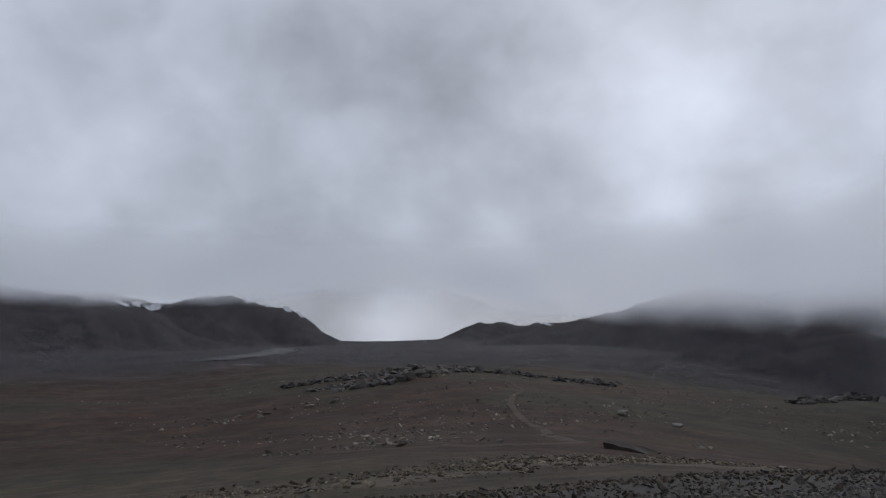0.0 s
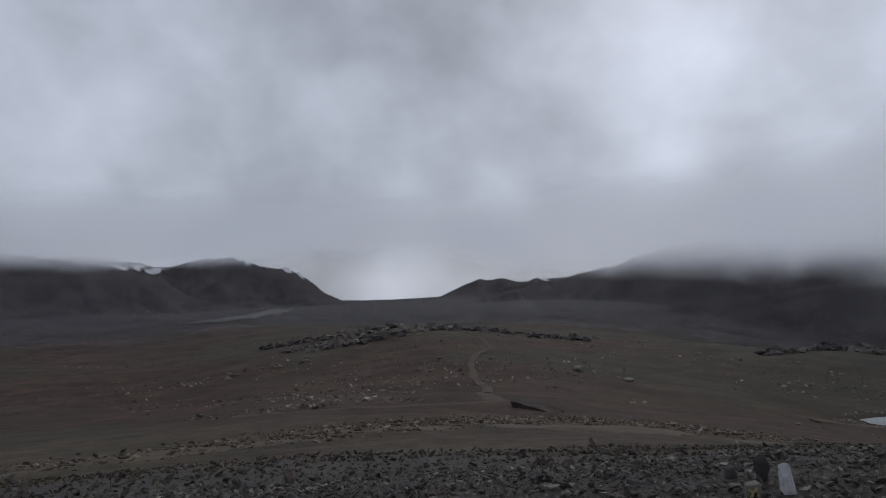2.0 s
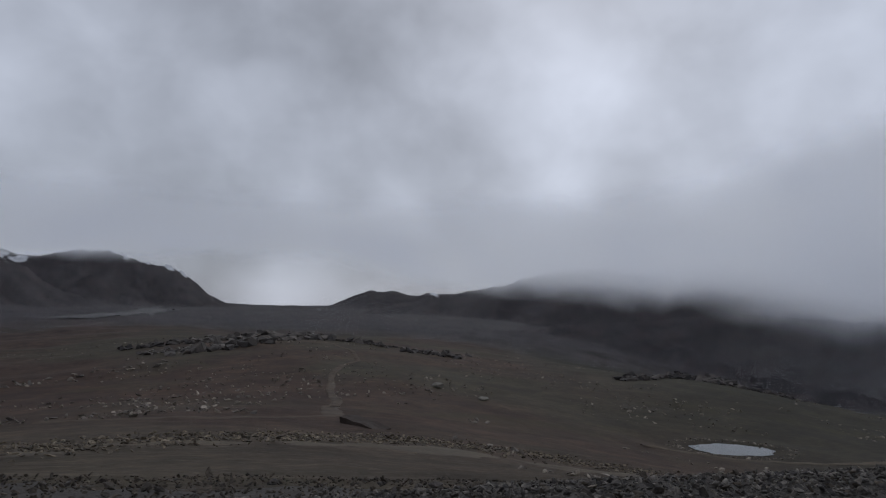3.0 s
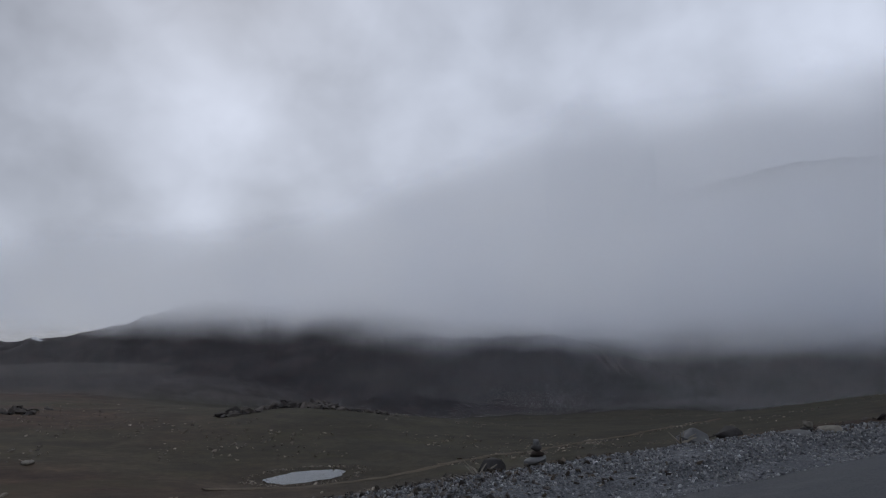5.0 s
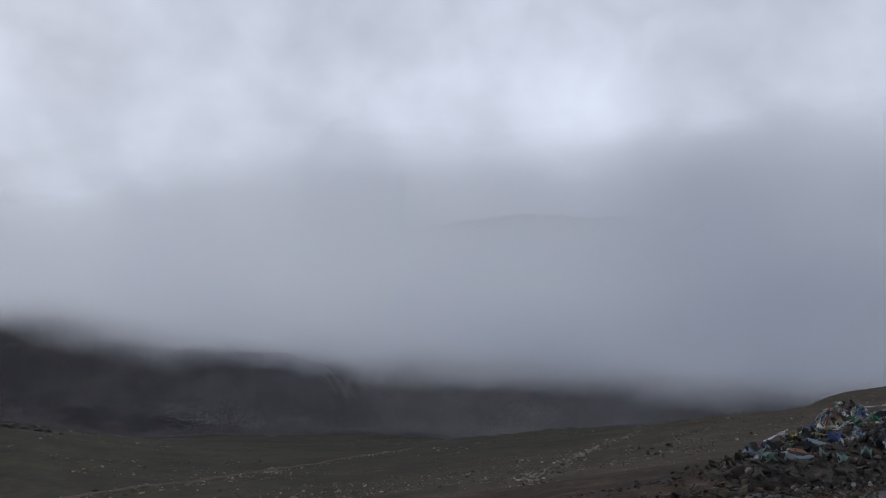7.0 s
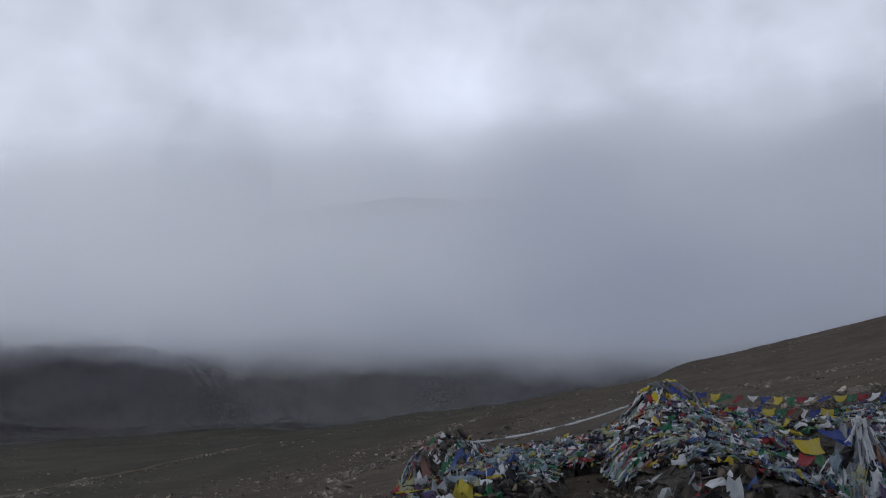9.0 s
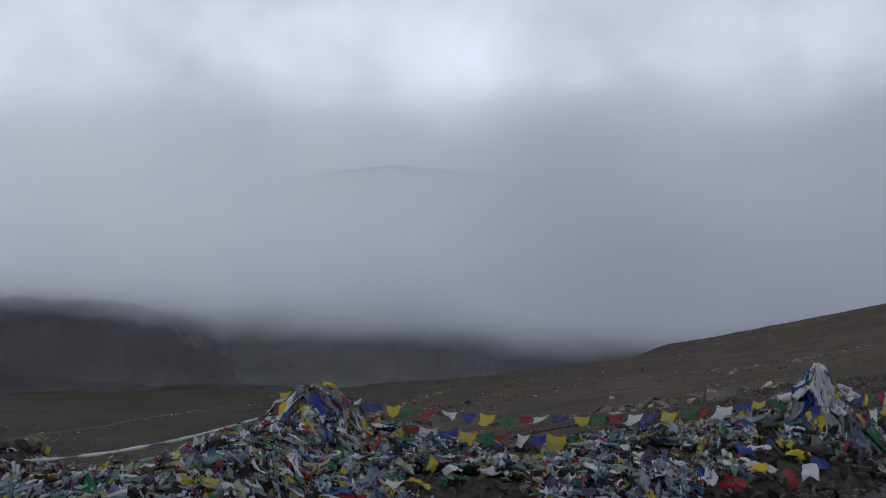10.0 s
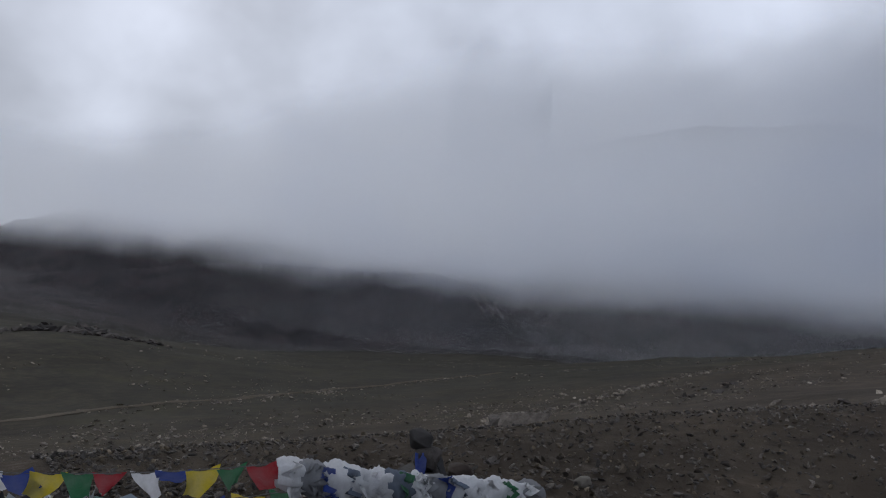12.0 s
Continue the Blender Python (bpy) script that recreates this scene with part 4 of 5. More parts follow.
MIXED = [DARK_BOULDER, GREY_BOULDER, BROWN_ROCK]
cairn("small cairn of stacked dark stones on the shoulder", -0.4, 8.2,
      [(0.40, 0.34, 0.14), (0.44, 0.32, 0.09), (0.24, 0.22, 0.09), (0.18, 0.16, 0.08), (0.12, 0.11, 0.09)], MIXED, 3)
cairn("low cairn of two stones on flat slabs", 2.6, 5.95, [(0.46, 0.40, 0.07), (0.20, 0.18, 0.08), (0.14, 0.12, 0.09)], [PALE_BOULDER, DARK_BOULDER], 4)
cairn("thin cairn of small brown stones", 7.6, 6.3,
      [(0.26, 0.22, 0.07), (0.17, 0.15, 0.06), (0.15, 0.13, 0.06), (0.13, 0.12, 0.06), (0.12, 0.10, 0.06), (0.11, 0.10, 0.05), (0.09, 0.08, 0.07)],
      [BROWN_ROCK, DARK_BOULDER], 5, (-0.1, 0.05))
cairn("knee-high cairn of three dark stones", 8.3, 4.45, [(0.26, 0.2, 0.09), (0.15, 0.14, 0.1), (0.12, 0.11, 0.08), (0.1, 0.09, 0.06)], [GREY_BOULDER, DARK_BOULDER], 6)
cairn("squat cairn of big pale boulders with a dark capstone", 8.3, 3.95,
      [(0.46, 0.36, 0.12), (0.27, 0.24, 0.15), (0.33, 0.28, 0.20), (0.31, 0.25, 0.15), (0.20, 0.16, 0.06), (0.12, 0.10, 0.06)],
      [DARK_BOULDER, DARK_BOULDER, PALE_BOULDER, PALE_BOULDER, GREY_BOULDER, DARK_BOULDER], 7)
cairn("tall cairn of flat dark stones tapering upwards", 9.98, 3.47,
      [(0.42, 0.36, 0.13), (0.40, 0.32, 0.10), (0.34, 0.28, 0.09), (0.26, 0.22, 0.09), (0.25, 0.19, 0.08), (0.24, 0.16, 0.07), (0.16, 0.13, 0.07), (0.12, 0.1, 0.06)],
      [DARK_BOULDER, GREY_BOULDER, DARK_BOULDER, BROWN_ROCK], 8)

PAINT = plain_rough("flaking_white_paint", (0.32, 0.32, 0.33), (0.72, 0.72, 0.72), 14.0, 0.8, 0.5, 0.01)


def white_post(x, y, tilt_x, tilt_y, tall):
    post = new("leaning_post")
    post.matrix_basis = pose(x, y, float(land(x, y)[0]) - 0.12, tilt_x, tilt_y, 0)
    tagged(post, "white-painted stone post leaning, with stones balanced on top", "post")
    bm = bmesh.new()
    bmesh.ops.create_cube(bm, size=1)
    for v in bm.verts:
        k = 0.070 if v.co.z < 0 else 0.056
        v.co = (v.co.x * k * 2, v.co.y * k * 1.6, (v.co.z + 0.5) * tall)
    bmesh.ops.subdivide_edges(bm, edges=list(bm.edges), cuts=3, use_grid_fill=True)
    bmesh.ops.bevel(bm, geom=[e for e in bm.edges if e.calc_face_angle(0) > 1], offset=0.02, segments=2, affect="EDGES")
    for v in bm.verts:
        v.co += Vector(noise.noise_vector(v.co * 5)) * 0.014
    part("shaft", bm, PAINT, post)
    up_ = tall - 0.01
    for k, (w, d, h) in enumerate([(0.15, 0.12, 0.08), (0.17, 0.13, 0.09), (0.19, 0.14, 0.06), (0.14, 0.11, 0.05)]):
        ob = part("stone", stone_mesh("stone", 1.0, 900 + k, (w, d, h), 0.4), DARK_BOULDER if k != 2 else GREY_BOULDER, post)
        ob.matrix_basis = pose(0.0, 0.0, up_, 0, 0, 40 * k)
        up_ += h * 0.92
    return post


white_post(7.52, 4.9, 0, -18, 0.88)

# a pale slab by the thin cairn, and bleached roots by the boulders
PALE_WOOD = plain_rough("bleached_wood", (0.18, 0.16, 0.13), (0.34, 0.31, 0.26), 9.0, 0.85)
boulder("flat pale slab propped on dark stones", 6.92, 5.42, 0.40, 66, PALE_BOULDER, 0.42, (1.15, 0.6, 1), -20.0)
boulder("dark stone under the pale slab", 6.72, 5.5, 0.26, 67, DARK_BOULDER, 0.7)


def stick_mesh(paths, radius):
    bm = bmesh.new()
    for pts in paths:
        rings = []
        for k, q in enumerate(pts):
            rad = radius * (1 - 0.7 * k / (len(pts) - 1))
            rings.append([bm.verts.new((q[0] + rad * math.cos(a), q[1] + rad * 0.6 * math.sin(a), q[2] + rad * math.sin(a)))
                          for a in (0, 1.26, 2.51, 3.77, 5.03)])
        for a, b in zip(rings, rings[1:]):
            for i in range(5):
                bm.faces.new((a[i], a[(i + 1) % 5], b[(i + 1) % 5], b[i]))
        bm.faces.new(rings[0][::-1])
        bm.faces.new(rings[-1])
    return bm


for n_, (x, y) in enumerate([(-1.2, 8.45), (2.05, 7.75)]):
    r = np.random.default_rng(70 + n_)
    limbs = []
    for k in range(7):
        a = r.uniform(0, 6.28)
        tip = np.array([math.cos(a) * 0.24, math.sin(a) * 0.24, r.uniform(0.06, 0.24)])
        limbs.append([tip * q + r.normal(0, 0.015, 3) * q for q in (0, 0.35, 0.7, 1.0)])
    root = part("dry_root", stick_mesh(limbs, 0.022), PALE_WOOD)
    root.matrix_basis = pose(x, y, float(land(x, y)[0]) + 0.04)
    tagged(root, "bleached twisted root lying on the gravel", "root")

# painted marker stones low on the bank
YELLOW_PAINT = plain_rough("faded_yellow_paint", (0.30, 0.26, 0.12), (0.44, 0.38, 0.19), 20.0)


def marker(label, x, y, tall, wide, tilt, yaw, mat, mark):
    stone = new("marker_stone")
    stone.matrix_basis = pose(x, y, float(land(x, y)[0]) - 0.06, 0, tilt, yaw)
    tagged(stone, label, "marker")
    bm = stone_mesh("body", 1.0, int(tall * 1000), (wide, wide * 0.5, tall), 0.75)
    part("body", bm, mat, stone)
    if mark:
        for ang in (45, -45) if mark == "x" else (0, 90):
            bm = bmesh.new()
            bmesh.ops.create_cube(bm, size=1)
            for v in bm.verts:
                v.co = (v.co.x * wide * 0.55, v.co.y * 0.012, v.co.z * wide * 0.11)
            bar = part("painted_stroke", bm, YELLOW_PAINT, stone, "faded yellow paint stroke")
            bar.matrix_basis = pose(0, -wide * 0.26, tall * 0.6, 0, ang, 0)
    return stone


marker("grey stone with a yellow painted cross", -16.0, 9.4, 0.18, 0.16, 5, -20, DARK_BOULDER, "+")
marker("pale stone with a yellow painted cross", -21.28, 2.95, 0.2, 0.17, -12, 12, PALE_BOULDER, "x")
marker("white-painted stone stub leaning among the rubble", -20.98, 3.0, 0.34, 0.12, -12, 10, PAINT, "")
boulder("dark upright stone behind the painted stones", -21.12, 3.3, 0.2, 68, DARK_BOULDER, 1.1, (0.8, 0.7, 1.2))
boulder("dark upright stone behind the painted stones", -21.36, 3.4, 0.17, 69, DARK_BOULDER, 1.0, (0.8, 0.7, 1.2))
boulder("flat grey slab on the rubble bank", -21.75, 3.2, 0.32, 70, GREY_BOULDER, 0.28, (1.2, 0.8, 1), 15.0)
boulder("flat grey slab on the rubble bank", -22.15, 3.3, 0.28, 71, DARK_BOULDER, 0.35, (1.2, 0.8, 1), -20.0)


# ---- the shrine: rubble heaps hung with prayer flags and scarves ----
HEAPS = [  # broken lines of the rubble: points, height above the ground, half width
    ([(16.5, 2.6), (18, 2.4), (22, 1.9), (25.5, 2.4), (27.8, 4.1)], (0.14, 0.28, 0.28, 0.14, 0.3), 1.0),
    ([(24.9, -0.5), (26.6, 0.5), (29.2, 1.4), (30.4, 0.2)], (0.30, 0.42, 0.50, 0.10), 0.85),
    ([(27.7, 4.0), (27.4, 2.4), (28.2, 1.0)], (0.5, 0.26, 0.32), 0.9),
    ([(28.3, 0.3), (29.6, -1.3), (31.6, -2.9)], (0.26, 0.14, 0.26), 0.7),
    ([(30.7, -1.2), (31.7, -2.3), (32.3, -3.0)], (0.16, 0.30, 0.45), 0.75),
    ([(32.3, -3.0), (33.7, -3.3)], (0.45, 0.12), 0.6),
]
PEAKS = [(29.2, 1.4, 1.84, 0.92, 1.7), (27.8, 4.2, 1.0, 0.86, 3), (32.3, -3.0, 2.22, 0.82, 0.9), (26.02, -1.18, 1.74, 0.45, 1)]  # x, y, height of the top, foot's radius, roundness

PEAK_FOOT = {px: float(land(px, py)[0]) for px, py, top, foot, dome in PEAKS}


def heap(x, y):
    """Height of the rubble heaps over the ground."""
    x, y = np.atleast_1d(np.asarray(x, float)), np.atleast_1d(np.asarray(y, float))
    g = land(x, y)
    best = np.zeros_like(g)
    for line, tall, half in HEAPS:
        line = np.array(line, float)
        for (a, b), (ha, hb) in zip(zip(line, line[1:]), zip(tall, tall[1:])):
            d = b - a
            u = np.clip(((x - a[0]) * d[0] + (y - a[1]) * d[1]) / (d @ d), 0, 1)
            dist = np.hypot(x - a[0] - u * d[0], y - a[1] - u * d[1])
            best = np.maximum(best, (ha + (hb - ha) * u) * np.clip(1 - (dist / half) ** 2, 0, 1) ** 0.8)
    for px, py, top, foot, dome in PEAKS:
        dist = np.hypot(x - px, y - py)
        tall = top - PEAK_FOOT[px]
        best = np.maximum(best, tall * np.clip(1 - (dist / foot) ** dome, 0, 1) ** 1.1)
    return g + best * (1 + 0.25 * fbm(x, y, 0.8, 51, 3)), best


def heap_core():
    xs, ys = np.arange(13.2, 38, 0.16), np.arange(-5.4, 6.4, 0.16)
    gx, gy = np.meshgrid(xs, ys)
    z, extra = heap(gx.ravel(), gy.ravel())
    z = z + np.where(extra > 0.02, 0.03, -0.25)
    n = len(xs)
    faces = [(j * n + i, j * n + i + 1, (j + 1) * n + i + 1, (j + 1) * n + i) for j in range(len(ys) - 1) for i in range(n - 1)
             if max(extra[j * n + i], extra[j * n + i + 1], extra[(j + 1) * n + i]) > 0.015]
    used = sorted({i for f in faces for i in f})
    at = {v: k for k, v in enumerate(used)}
    verts = np.stack([gx.ravel(), gy.ravel(), z], 1)[used]
    return mesh_of("rubble_mound", verts, [[at[i] for i in f] for f in faces], False)


mound = part("rubble_mound", heap_core(), SLATE_BANK)
tagged(mound, "long low mound of dark rubble beside the road", "mound", kind="structure")


def heap_spots(rng_, n, x0, x1, y0, y1, least):
    q = np.stack([rng_.uniform(x0, x1, n), rng_.uniform(y0, y1, n)], 1)
    z, extra = heap(q[:, 0], q[:, 1])
    ok = extra > least
    return q[ok], z[ok], extra[ok]


rf = np.random.default_rng(31)
q, z, e = heap_spots(rf, 18000, 13.5, 37, -5.2, 6, 0.03)
scatter("mound_stones", q, rf.lognormal(-2.5, 0.5, len(q)), SLABS, BANK_ROCK, "broken slate stones of the shrine mound", 32, sunk=0.2, tilt=0.5, heights=z + 0.05)
q = beside(rf, 1800, 14, 38, 0.15, 3.2)
scatter("mound_stones", q, rf.lognormal(-2.9, 0.5, len(q)), SLABS, BANK_ROCK, "stones scattered at the mound's foot", 33, sunk=0.15, tilt=0.4, heights=land(q[:, 0], q[:, 1]) + 0.02)
q, z, e = heap_spots(rf, 6000, 14.5, 37, -5.2, 6, 0.02)
scatter("mound_stones", q, rf.lognormal(-2.7, 0.5, len(q)), LUMPS, ROCK, "small grey stones over the shrine mound", 39, sunk=0.1, tilt=0.7, heights=z + 0.06)
q, z, e = heap_spots(rf, 3000, 13.8, 26, -1.5, 5, 0.06)
lay_pieces(mound, "stone", q[:220], rf.lognormal(-2.05, 0.35, 220), LOOSE_SLABS, 37, heights=z[:220] + 0.05, tilt=20.0)
q = beside(rf, 80, 28, 37, 0.2, 2.6)
lay_pieces(mound, "stone", q, rf.lognormal(-2.45, 0.35, 80), LOOSE_SLABS, 38, tilt=18.0)


q = beside(rf, 9000, 14, 38, -1.5, 0.6, 0.6)
scatter("margin_gravel", q, rf.lognormal(-3.3, 0.5, len(q)), LUMPS, SHALE, "loose gravel strewn over the road's margin", 45, sunk=0.2, tilt=0.6, heights=np.maximum(land(q[:, 0], q[:, 1]), road_height(q[:, 0]) + 0.02), category="gravel")
q = beside(rf, 7000, 24, 35, 0.0, 2.6)
scatter("margin_gravel", q, rf.lognormal(-3.1, 0.5, len(q)), SLABS, SHALE, "broken shale lying before the shrine", 46, sunk=0.2, tilt=0.5, heights=land(q[:, 0], q[:, 1]) + 0.02, category="gravel")


# cloth colours, as the sun has left them
CLOTH = {"blue": (0.04, 0.075, 0.33), "white": (0.82, 0.82, 0.85), "red": (0.40, 0.03, 0.04), "green": (0.04, 0.19, 0.085), "yellow": (0.68, 0.53, 0.04)}
ORDER = ["white", "blue", "yellow", "green", "red"]


def thin_cloth(t, b, share):
    """Lets part of the light through, as thin cotton and silk do."""
    glow_ = t.nodes.new("ShaderNodeBsdfTranslucent")
    t.links.new(b.inputs["Base Color"].links[0].from_socket, glow_.inputs["Color"])
    both = t.nodes.new("ShaderNodeMixShader")
    both.inputs[0].default_value = share
    t.links.new(b.outputs[0], both.inputs[1])
    t.links.new(glow_.outputs[0], both.inputs[2])
    t.links.new(both.outputs[0], t.nodes["Material Output"].inputs["Surface"])


def cloth_material(name, colour):
    m, t, b = material(name)
    wear = noise_node(t, 7.0, 5, 0.6)
    weave = noise_node(t, 60.0, 4, 0.6)
    faded = tuple(0.7 * c + 0.3 * max(0.34, 0.8 * max(colour)) for c in colour)
    col = mix(t, span(t, wear, 0.35, 0.75), colour, faded)
    t.links.new(mix(t, span(t, weave, 0.3, 0.7, 0.0, 0.25), col, tuple(c * 0.6 for c in colour)), b.inputs["Base Color"])
    b.inputs["Roughness"].default_value = 0.85
    b.inputs["Specular IOR Level"].default_value = 0.2
    bump(t, b, weave, 0.25, 0.01)
    thin_cloth(t, b, 0.38)
    return m


FLAG = {k: cloth_material(k + "_cotton", c) for k, c in CLOTH.items()}
SCARF = cloth_material("white_silk_scarf", (0.87, 0.88, 0.90))
CORD = plain_rough("grey_cotton_cord", (0.07, 0.07, 0.07), (0.16, 0.16, 0.16), 40.0)


def scrap_material():
    m, t, b = material("faded_scraps_dark_gaps")
    geo = t.nodes.new("ShaderNodeNewGeometry")
    r = t.nodes.new("ShaderNodeValToRGB")
    r.color_ramp.interpolation = "CONSTANT"
    # near-black stop paints the dark gaps between flags into some scraps
    stops = [(0.00, (0.40, 0.43, 0.45)), (0.10, (0.27, 0.34, 0.40)), (0.22, (0.035, 0.035, 0.04)), (0.42, (0.74, 0.76, 0.79)), (0.54, (0.09, 0.14, 0.33)),
             (0.585, (0.22, 0.33, 0.30)), (0.69, (0.42, 0.42, 0.27)), (0.76, (0.58, 0.48, 0.08)), (0.80, (0.36, 0.05, 0.06)), (0.84, (0.15, 0.11, 0.20)),
             (0.90, (0.36, 0.19, 0.13)), (0.92, (0.05, 0.22, 0.11)), (0.96, (0.78, 0.79, 0.82))]
    while len(r.color_ramp.elements) < len(stops):
        r.color_ramp.elements.new(0.5)
    for e_, (p_, c_) in zip(r.color_ramp.elements, stops):
        e_.position, e_.color = p_, (*c_, 1)
    t.links.new(geo.outputs["Random Per Island"], r.inputs[0])
    wear = noise_node(t, 11.0, 5, 0.6)
    t.links.new(mix(t, span(t, wear, 0.35, 0.7, 0.0, 0.55), r.outputs["Color"], mix(t, 0.5, r.outputs["Color"], (0.05, 0.05, 0.05))), b.inputs["Base Color"])
    b.inputs["Roughness"].default_value = 0.9
    b.inputs["Specular IOR Level"].default_value = 0.15
    thin_cloth(t, b, 0.3)
    return m


SCRAPS = scrap_material()


def drape_scraps(name, spots_, seed, size, label, strips=0.5):
    """Limp strips and squares of cloth laid over the heap, following its lie, in one mesh."""
    r = np.random.default_rng(seed)
    n, rows_, cols = len(spots_), 6, 3
    strip = r.uniform(size=n) < strips
    w = size * np.where(strip, r.uniform(0.3, 0.6, n), r.uniform(0.7, 1.3, n))
    h = size * np.where(strip, r.uniform(2.0, 5.0, n), r.uniform(0.7, 1.5, n))
    grow = np.clip(r.lognormal(0, 0.45, n), 0.4, 2.6)
    w, h = w * grow, h * grow ** 0.6
    ang = r.uniform(0, 6.28, n)
    curl = r.normal(0, 0.7, n)
    v = (np.arange(rows_) / (rows_ - 1) - 0.5)[None, :, None]
    u = (np.arange(cols) / (cols - 1) - 0.5)[None, None, :]
    a = ang[:, None, None] + curl[:, None, None] * v
    du, dv = u * w[:, None, None], v * h[:, None, None]
    du = du + r.normal(0, 0.10, (n, rows_, cols)) * w[:, None, None]
    dv = dv + r.normal(0, 0.10, (n, rows_, cols)) * w[:, None, None]
    x = spots_[:, 0, None, None] + np.cos(a) * dv - np.sin(a) * du
    y = spots_[:, 1, None, None] + np.sin(a) * dv + np.cos(a) * du
    z_ = heap(x.ravel(), y.ravel())[0].reshape(x.shape)
    lift = 0.06 + np.abs(r.normal(0, 0.05, n))[:, None, None]
    fold = 0.16 * np.sin(r.uniform(0, 6, n)[:, None, None] + 5 * u + r.uniform(2, 7, n)[:, None, None] * v) + r.normal(0, 0.10, (n, rows_, cols))
    z_ = z_ + lift + fold * np.minimum(w, 0.14)[:, None, None] * 2.6
    verts = np.stack([x, y, z_], -1).reshape(-1, 3)
    quads = np.array([(j * cols + i, j * cols + i + 1, (j + 1) * cols + i + 1, (j + 1) * cols + i) for j in range(rows_ - 1) for i in range(cols - 1)])
    faces = (quads[None] + (np.arange(n) * rows_ * cols)[:, None, None]).reshape(-1, 4).tolist()
    ob = part(name, mesh_of(name, verts, faces, True), SCRAPS)
    return tagged(ob, label, "cloth", kind="stuff")


q, z, e = heap_spots(rf, 150000, 25.3, 33.6, -4.2, 5.6, 0.06)
free = np.all([np.hypot(q[:, 0] - px, q[:, 1] - py) > 0.62 * foot for px, py, top, foot, dome in PEAKS], axis=0)
bare_ = np.where((q[:, 0] > 29.2) & (q[:, 1] < 0.6) & (q[:, 0] < 31.6), -0.06, -0.16)
q = q[free & (fbm(q[:, 0], q[:, 1], 0.9, 71, 3) > bare_)]
drape_scraps("flag_scraps", q, 34, 0.043, "faded prayer flags heaped over the rubble mound", 0.65)
q, z, e = heap_spots(rf, 3600, 15.6, 25.3, -0.5, 5.0, 0.12)
drape_scraps("flag_scraps", q[::4], 35, 0.09, "tattered cloth caught among the rubble stones", 0.4)
q, z, e = heap_spots(rf, 700, 33.0, 37, -4.6, -1.8, 0.08)
drape_scraps("flag_scraps", q[::2], 36, 0.15, "pale cloth scraps among the low rubble", 0.5)


def crumpled_flag(seed, w, h):
    """One limp flag lying in folds, as a mesh."""
    r = np.random.default_rng(seed)
    n = 7
    u, v = np.meshgrid(np.linspace(-0.5, 0.5, n), np.linspace(-0.5, 0.5, n))
    k, ph = r.uniform(4, 10, 3), r.uniform(0, 6.28, 3)
    z_ = 0.22 * w * (np.sin(k[0] * u + ph[0] + 2 * v) * 0.5 + np.sin(k[1] * v + ph[1]) * 0.4 + 0.3 * np.sin(k[2] * (u + v) + ph[2])) + r.normal(0, 0.02 * w, u.shape)
    x = u * w * (1 - 0.25 * r.uniform()) + r.normal(0, 0.03 * w, u.shape)
    y = v * h + 0.2 * w * np.sin(3 * u + ph[2]) + r.normal(0, 0.03 * w, u.shape)
    faces = [(j * n + i, j * n + i + 1, (j + 1) * n + i + 1, (j + 1) * n + i) for j in range(n - 1) for i in range(n - 1)]
    return mesh_of("loose_flag", np.stack([x, y, z_], -1).reshape(-1, 3), faces, True)


flag_pile = new("flag_pile")
flag_pile.matrix_basis = pose(29, 1, 1)
tagged(flag_pile, "pile of loose bright and faded prayer flags", "flags")
inv = flag_pile.matrix_basis.inverted()
kinds = ["blue", "white", "red", "green", "yellow", "white", "blue", "yellow"]
LOOSE = []
for k in range(24):
    me = crumpled_flag(400 + k, 0.15, 0.18)
    me.materials.append(FLAG[kinds[k % 8]])
    LOOSE.append(me)
q, z, e = heap_spots(rf, 2600, 25.2, 33.4, -4.0, 5.2, 0.08)
gx = (heap(q[:, 0] + 0.1, q[:, 1])[0] - z) / 0.1
gy = (heap(q[:, 0], q[:, 1] + 0.1)[0] - z) / 0.1
for k in range(min(240, len(q))):
    ob = new("loose_flag", LOOSE[rf.integers(24)])
    ob.parent = flag_pile
    lie = Vector((-float(np.clip(gx[k], -1.2, 1.2)), -float(np.clip(gy[k], -1.2, 1.2)), 1)).to_track_quat("Z", "Y").to_matrix().to_4x4()
    ob.matrix_basis = inv @ Matrix.Translation((q[k, 0], q[k, 1], z[k] + 0.09)) @ lie @ pose(0, 0, 0, float(rf.normal(0, 18)), float(rf.normal(0, 18)), float(rf.uniform(0, 360)))


def ribbon(points, width, rng_, crumple=0.03, cols=4):
    """A strip of cloth hung along points: a bmesh."""
    bm = bmesh.new()
    pts = [Vector(p_) for p_ in points]
    rows_ = []
    for k, p_ in enumerate(pts):
        ahead_ = (pts[min(k + 1, len(pts) - 1)] - pts[max(k - 1, 0)]).normalized()
        side = ahead_.cross(Vector((0, 0, 1)))
        if side.length < 0.15:
            side = Vector((1, 0, 0))
        side.normalize()
        out = side.cross(ahead_)
        w = width * (0.75 + 0.25 * math.sin(k * 1.1 + rng_.uniform(0, 1)))
        row = []
        for c in range(cols):
            s = c / (cols - 1) - 0.5
            fold = crumple * math.sin(c * 2.6 + k * 0.35) + float(rng_.normal(0, crumple * 0.35))
            row.append(bm.verts.new(p_ + side * (s * w) + out * fold))
        rows_.append(row)
    for a, b in zip(rows_, rows_[1:]):
        for c in range(cols - 1):
            f = bm.faces.new((a[c], a[c + 1], b[c + 1], b[c]))
            f.smooth = True
    return bm


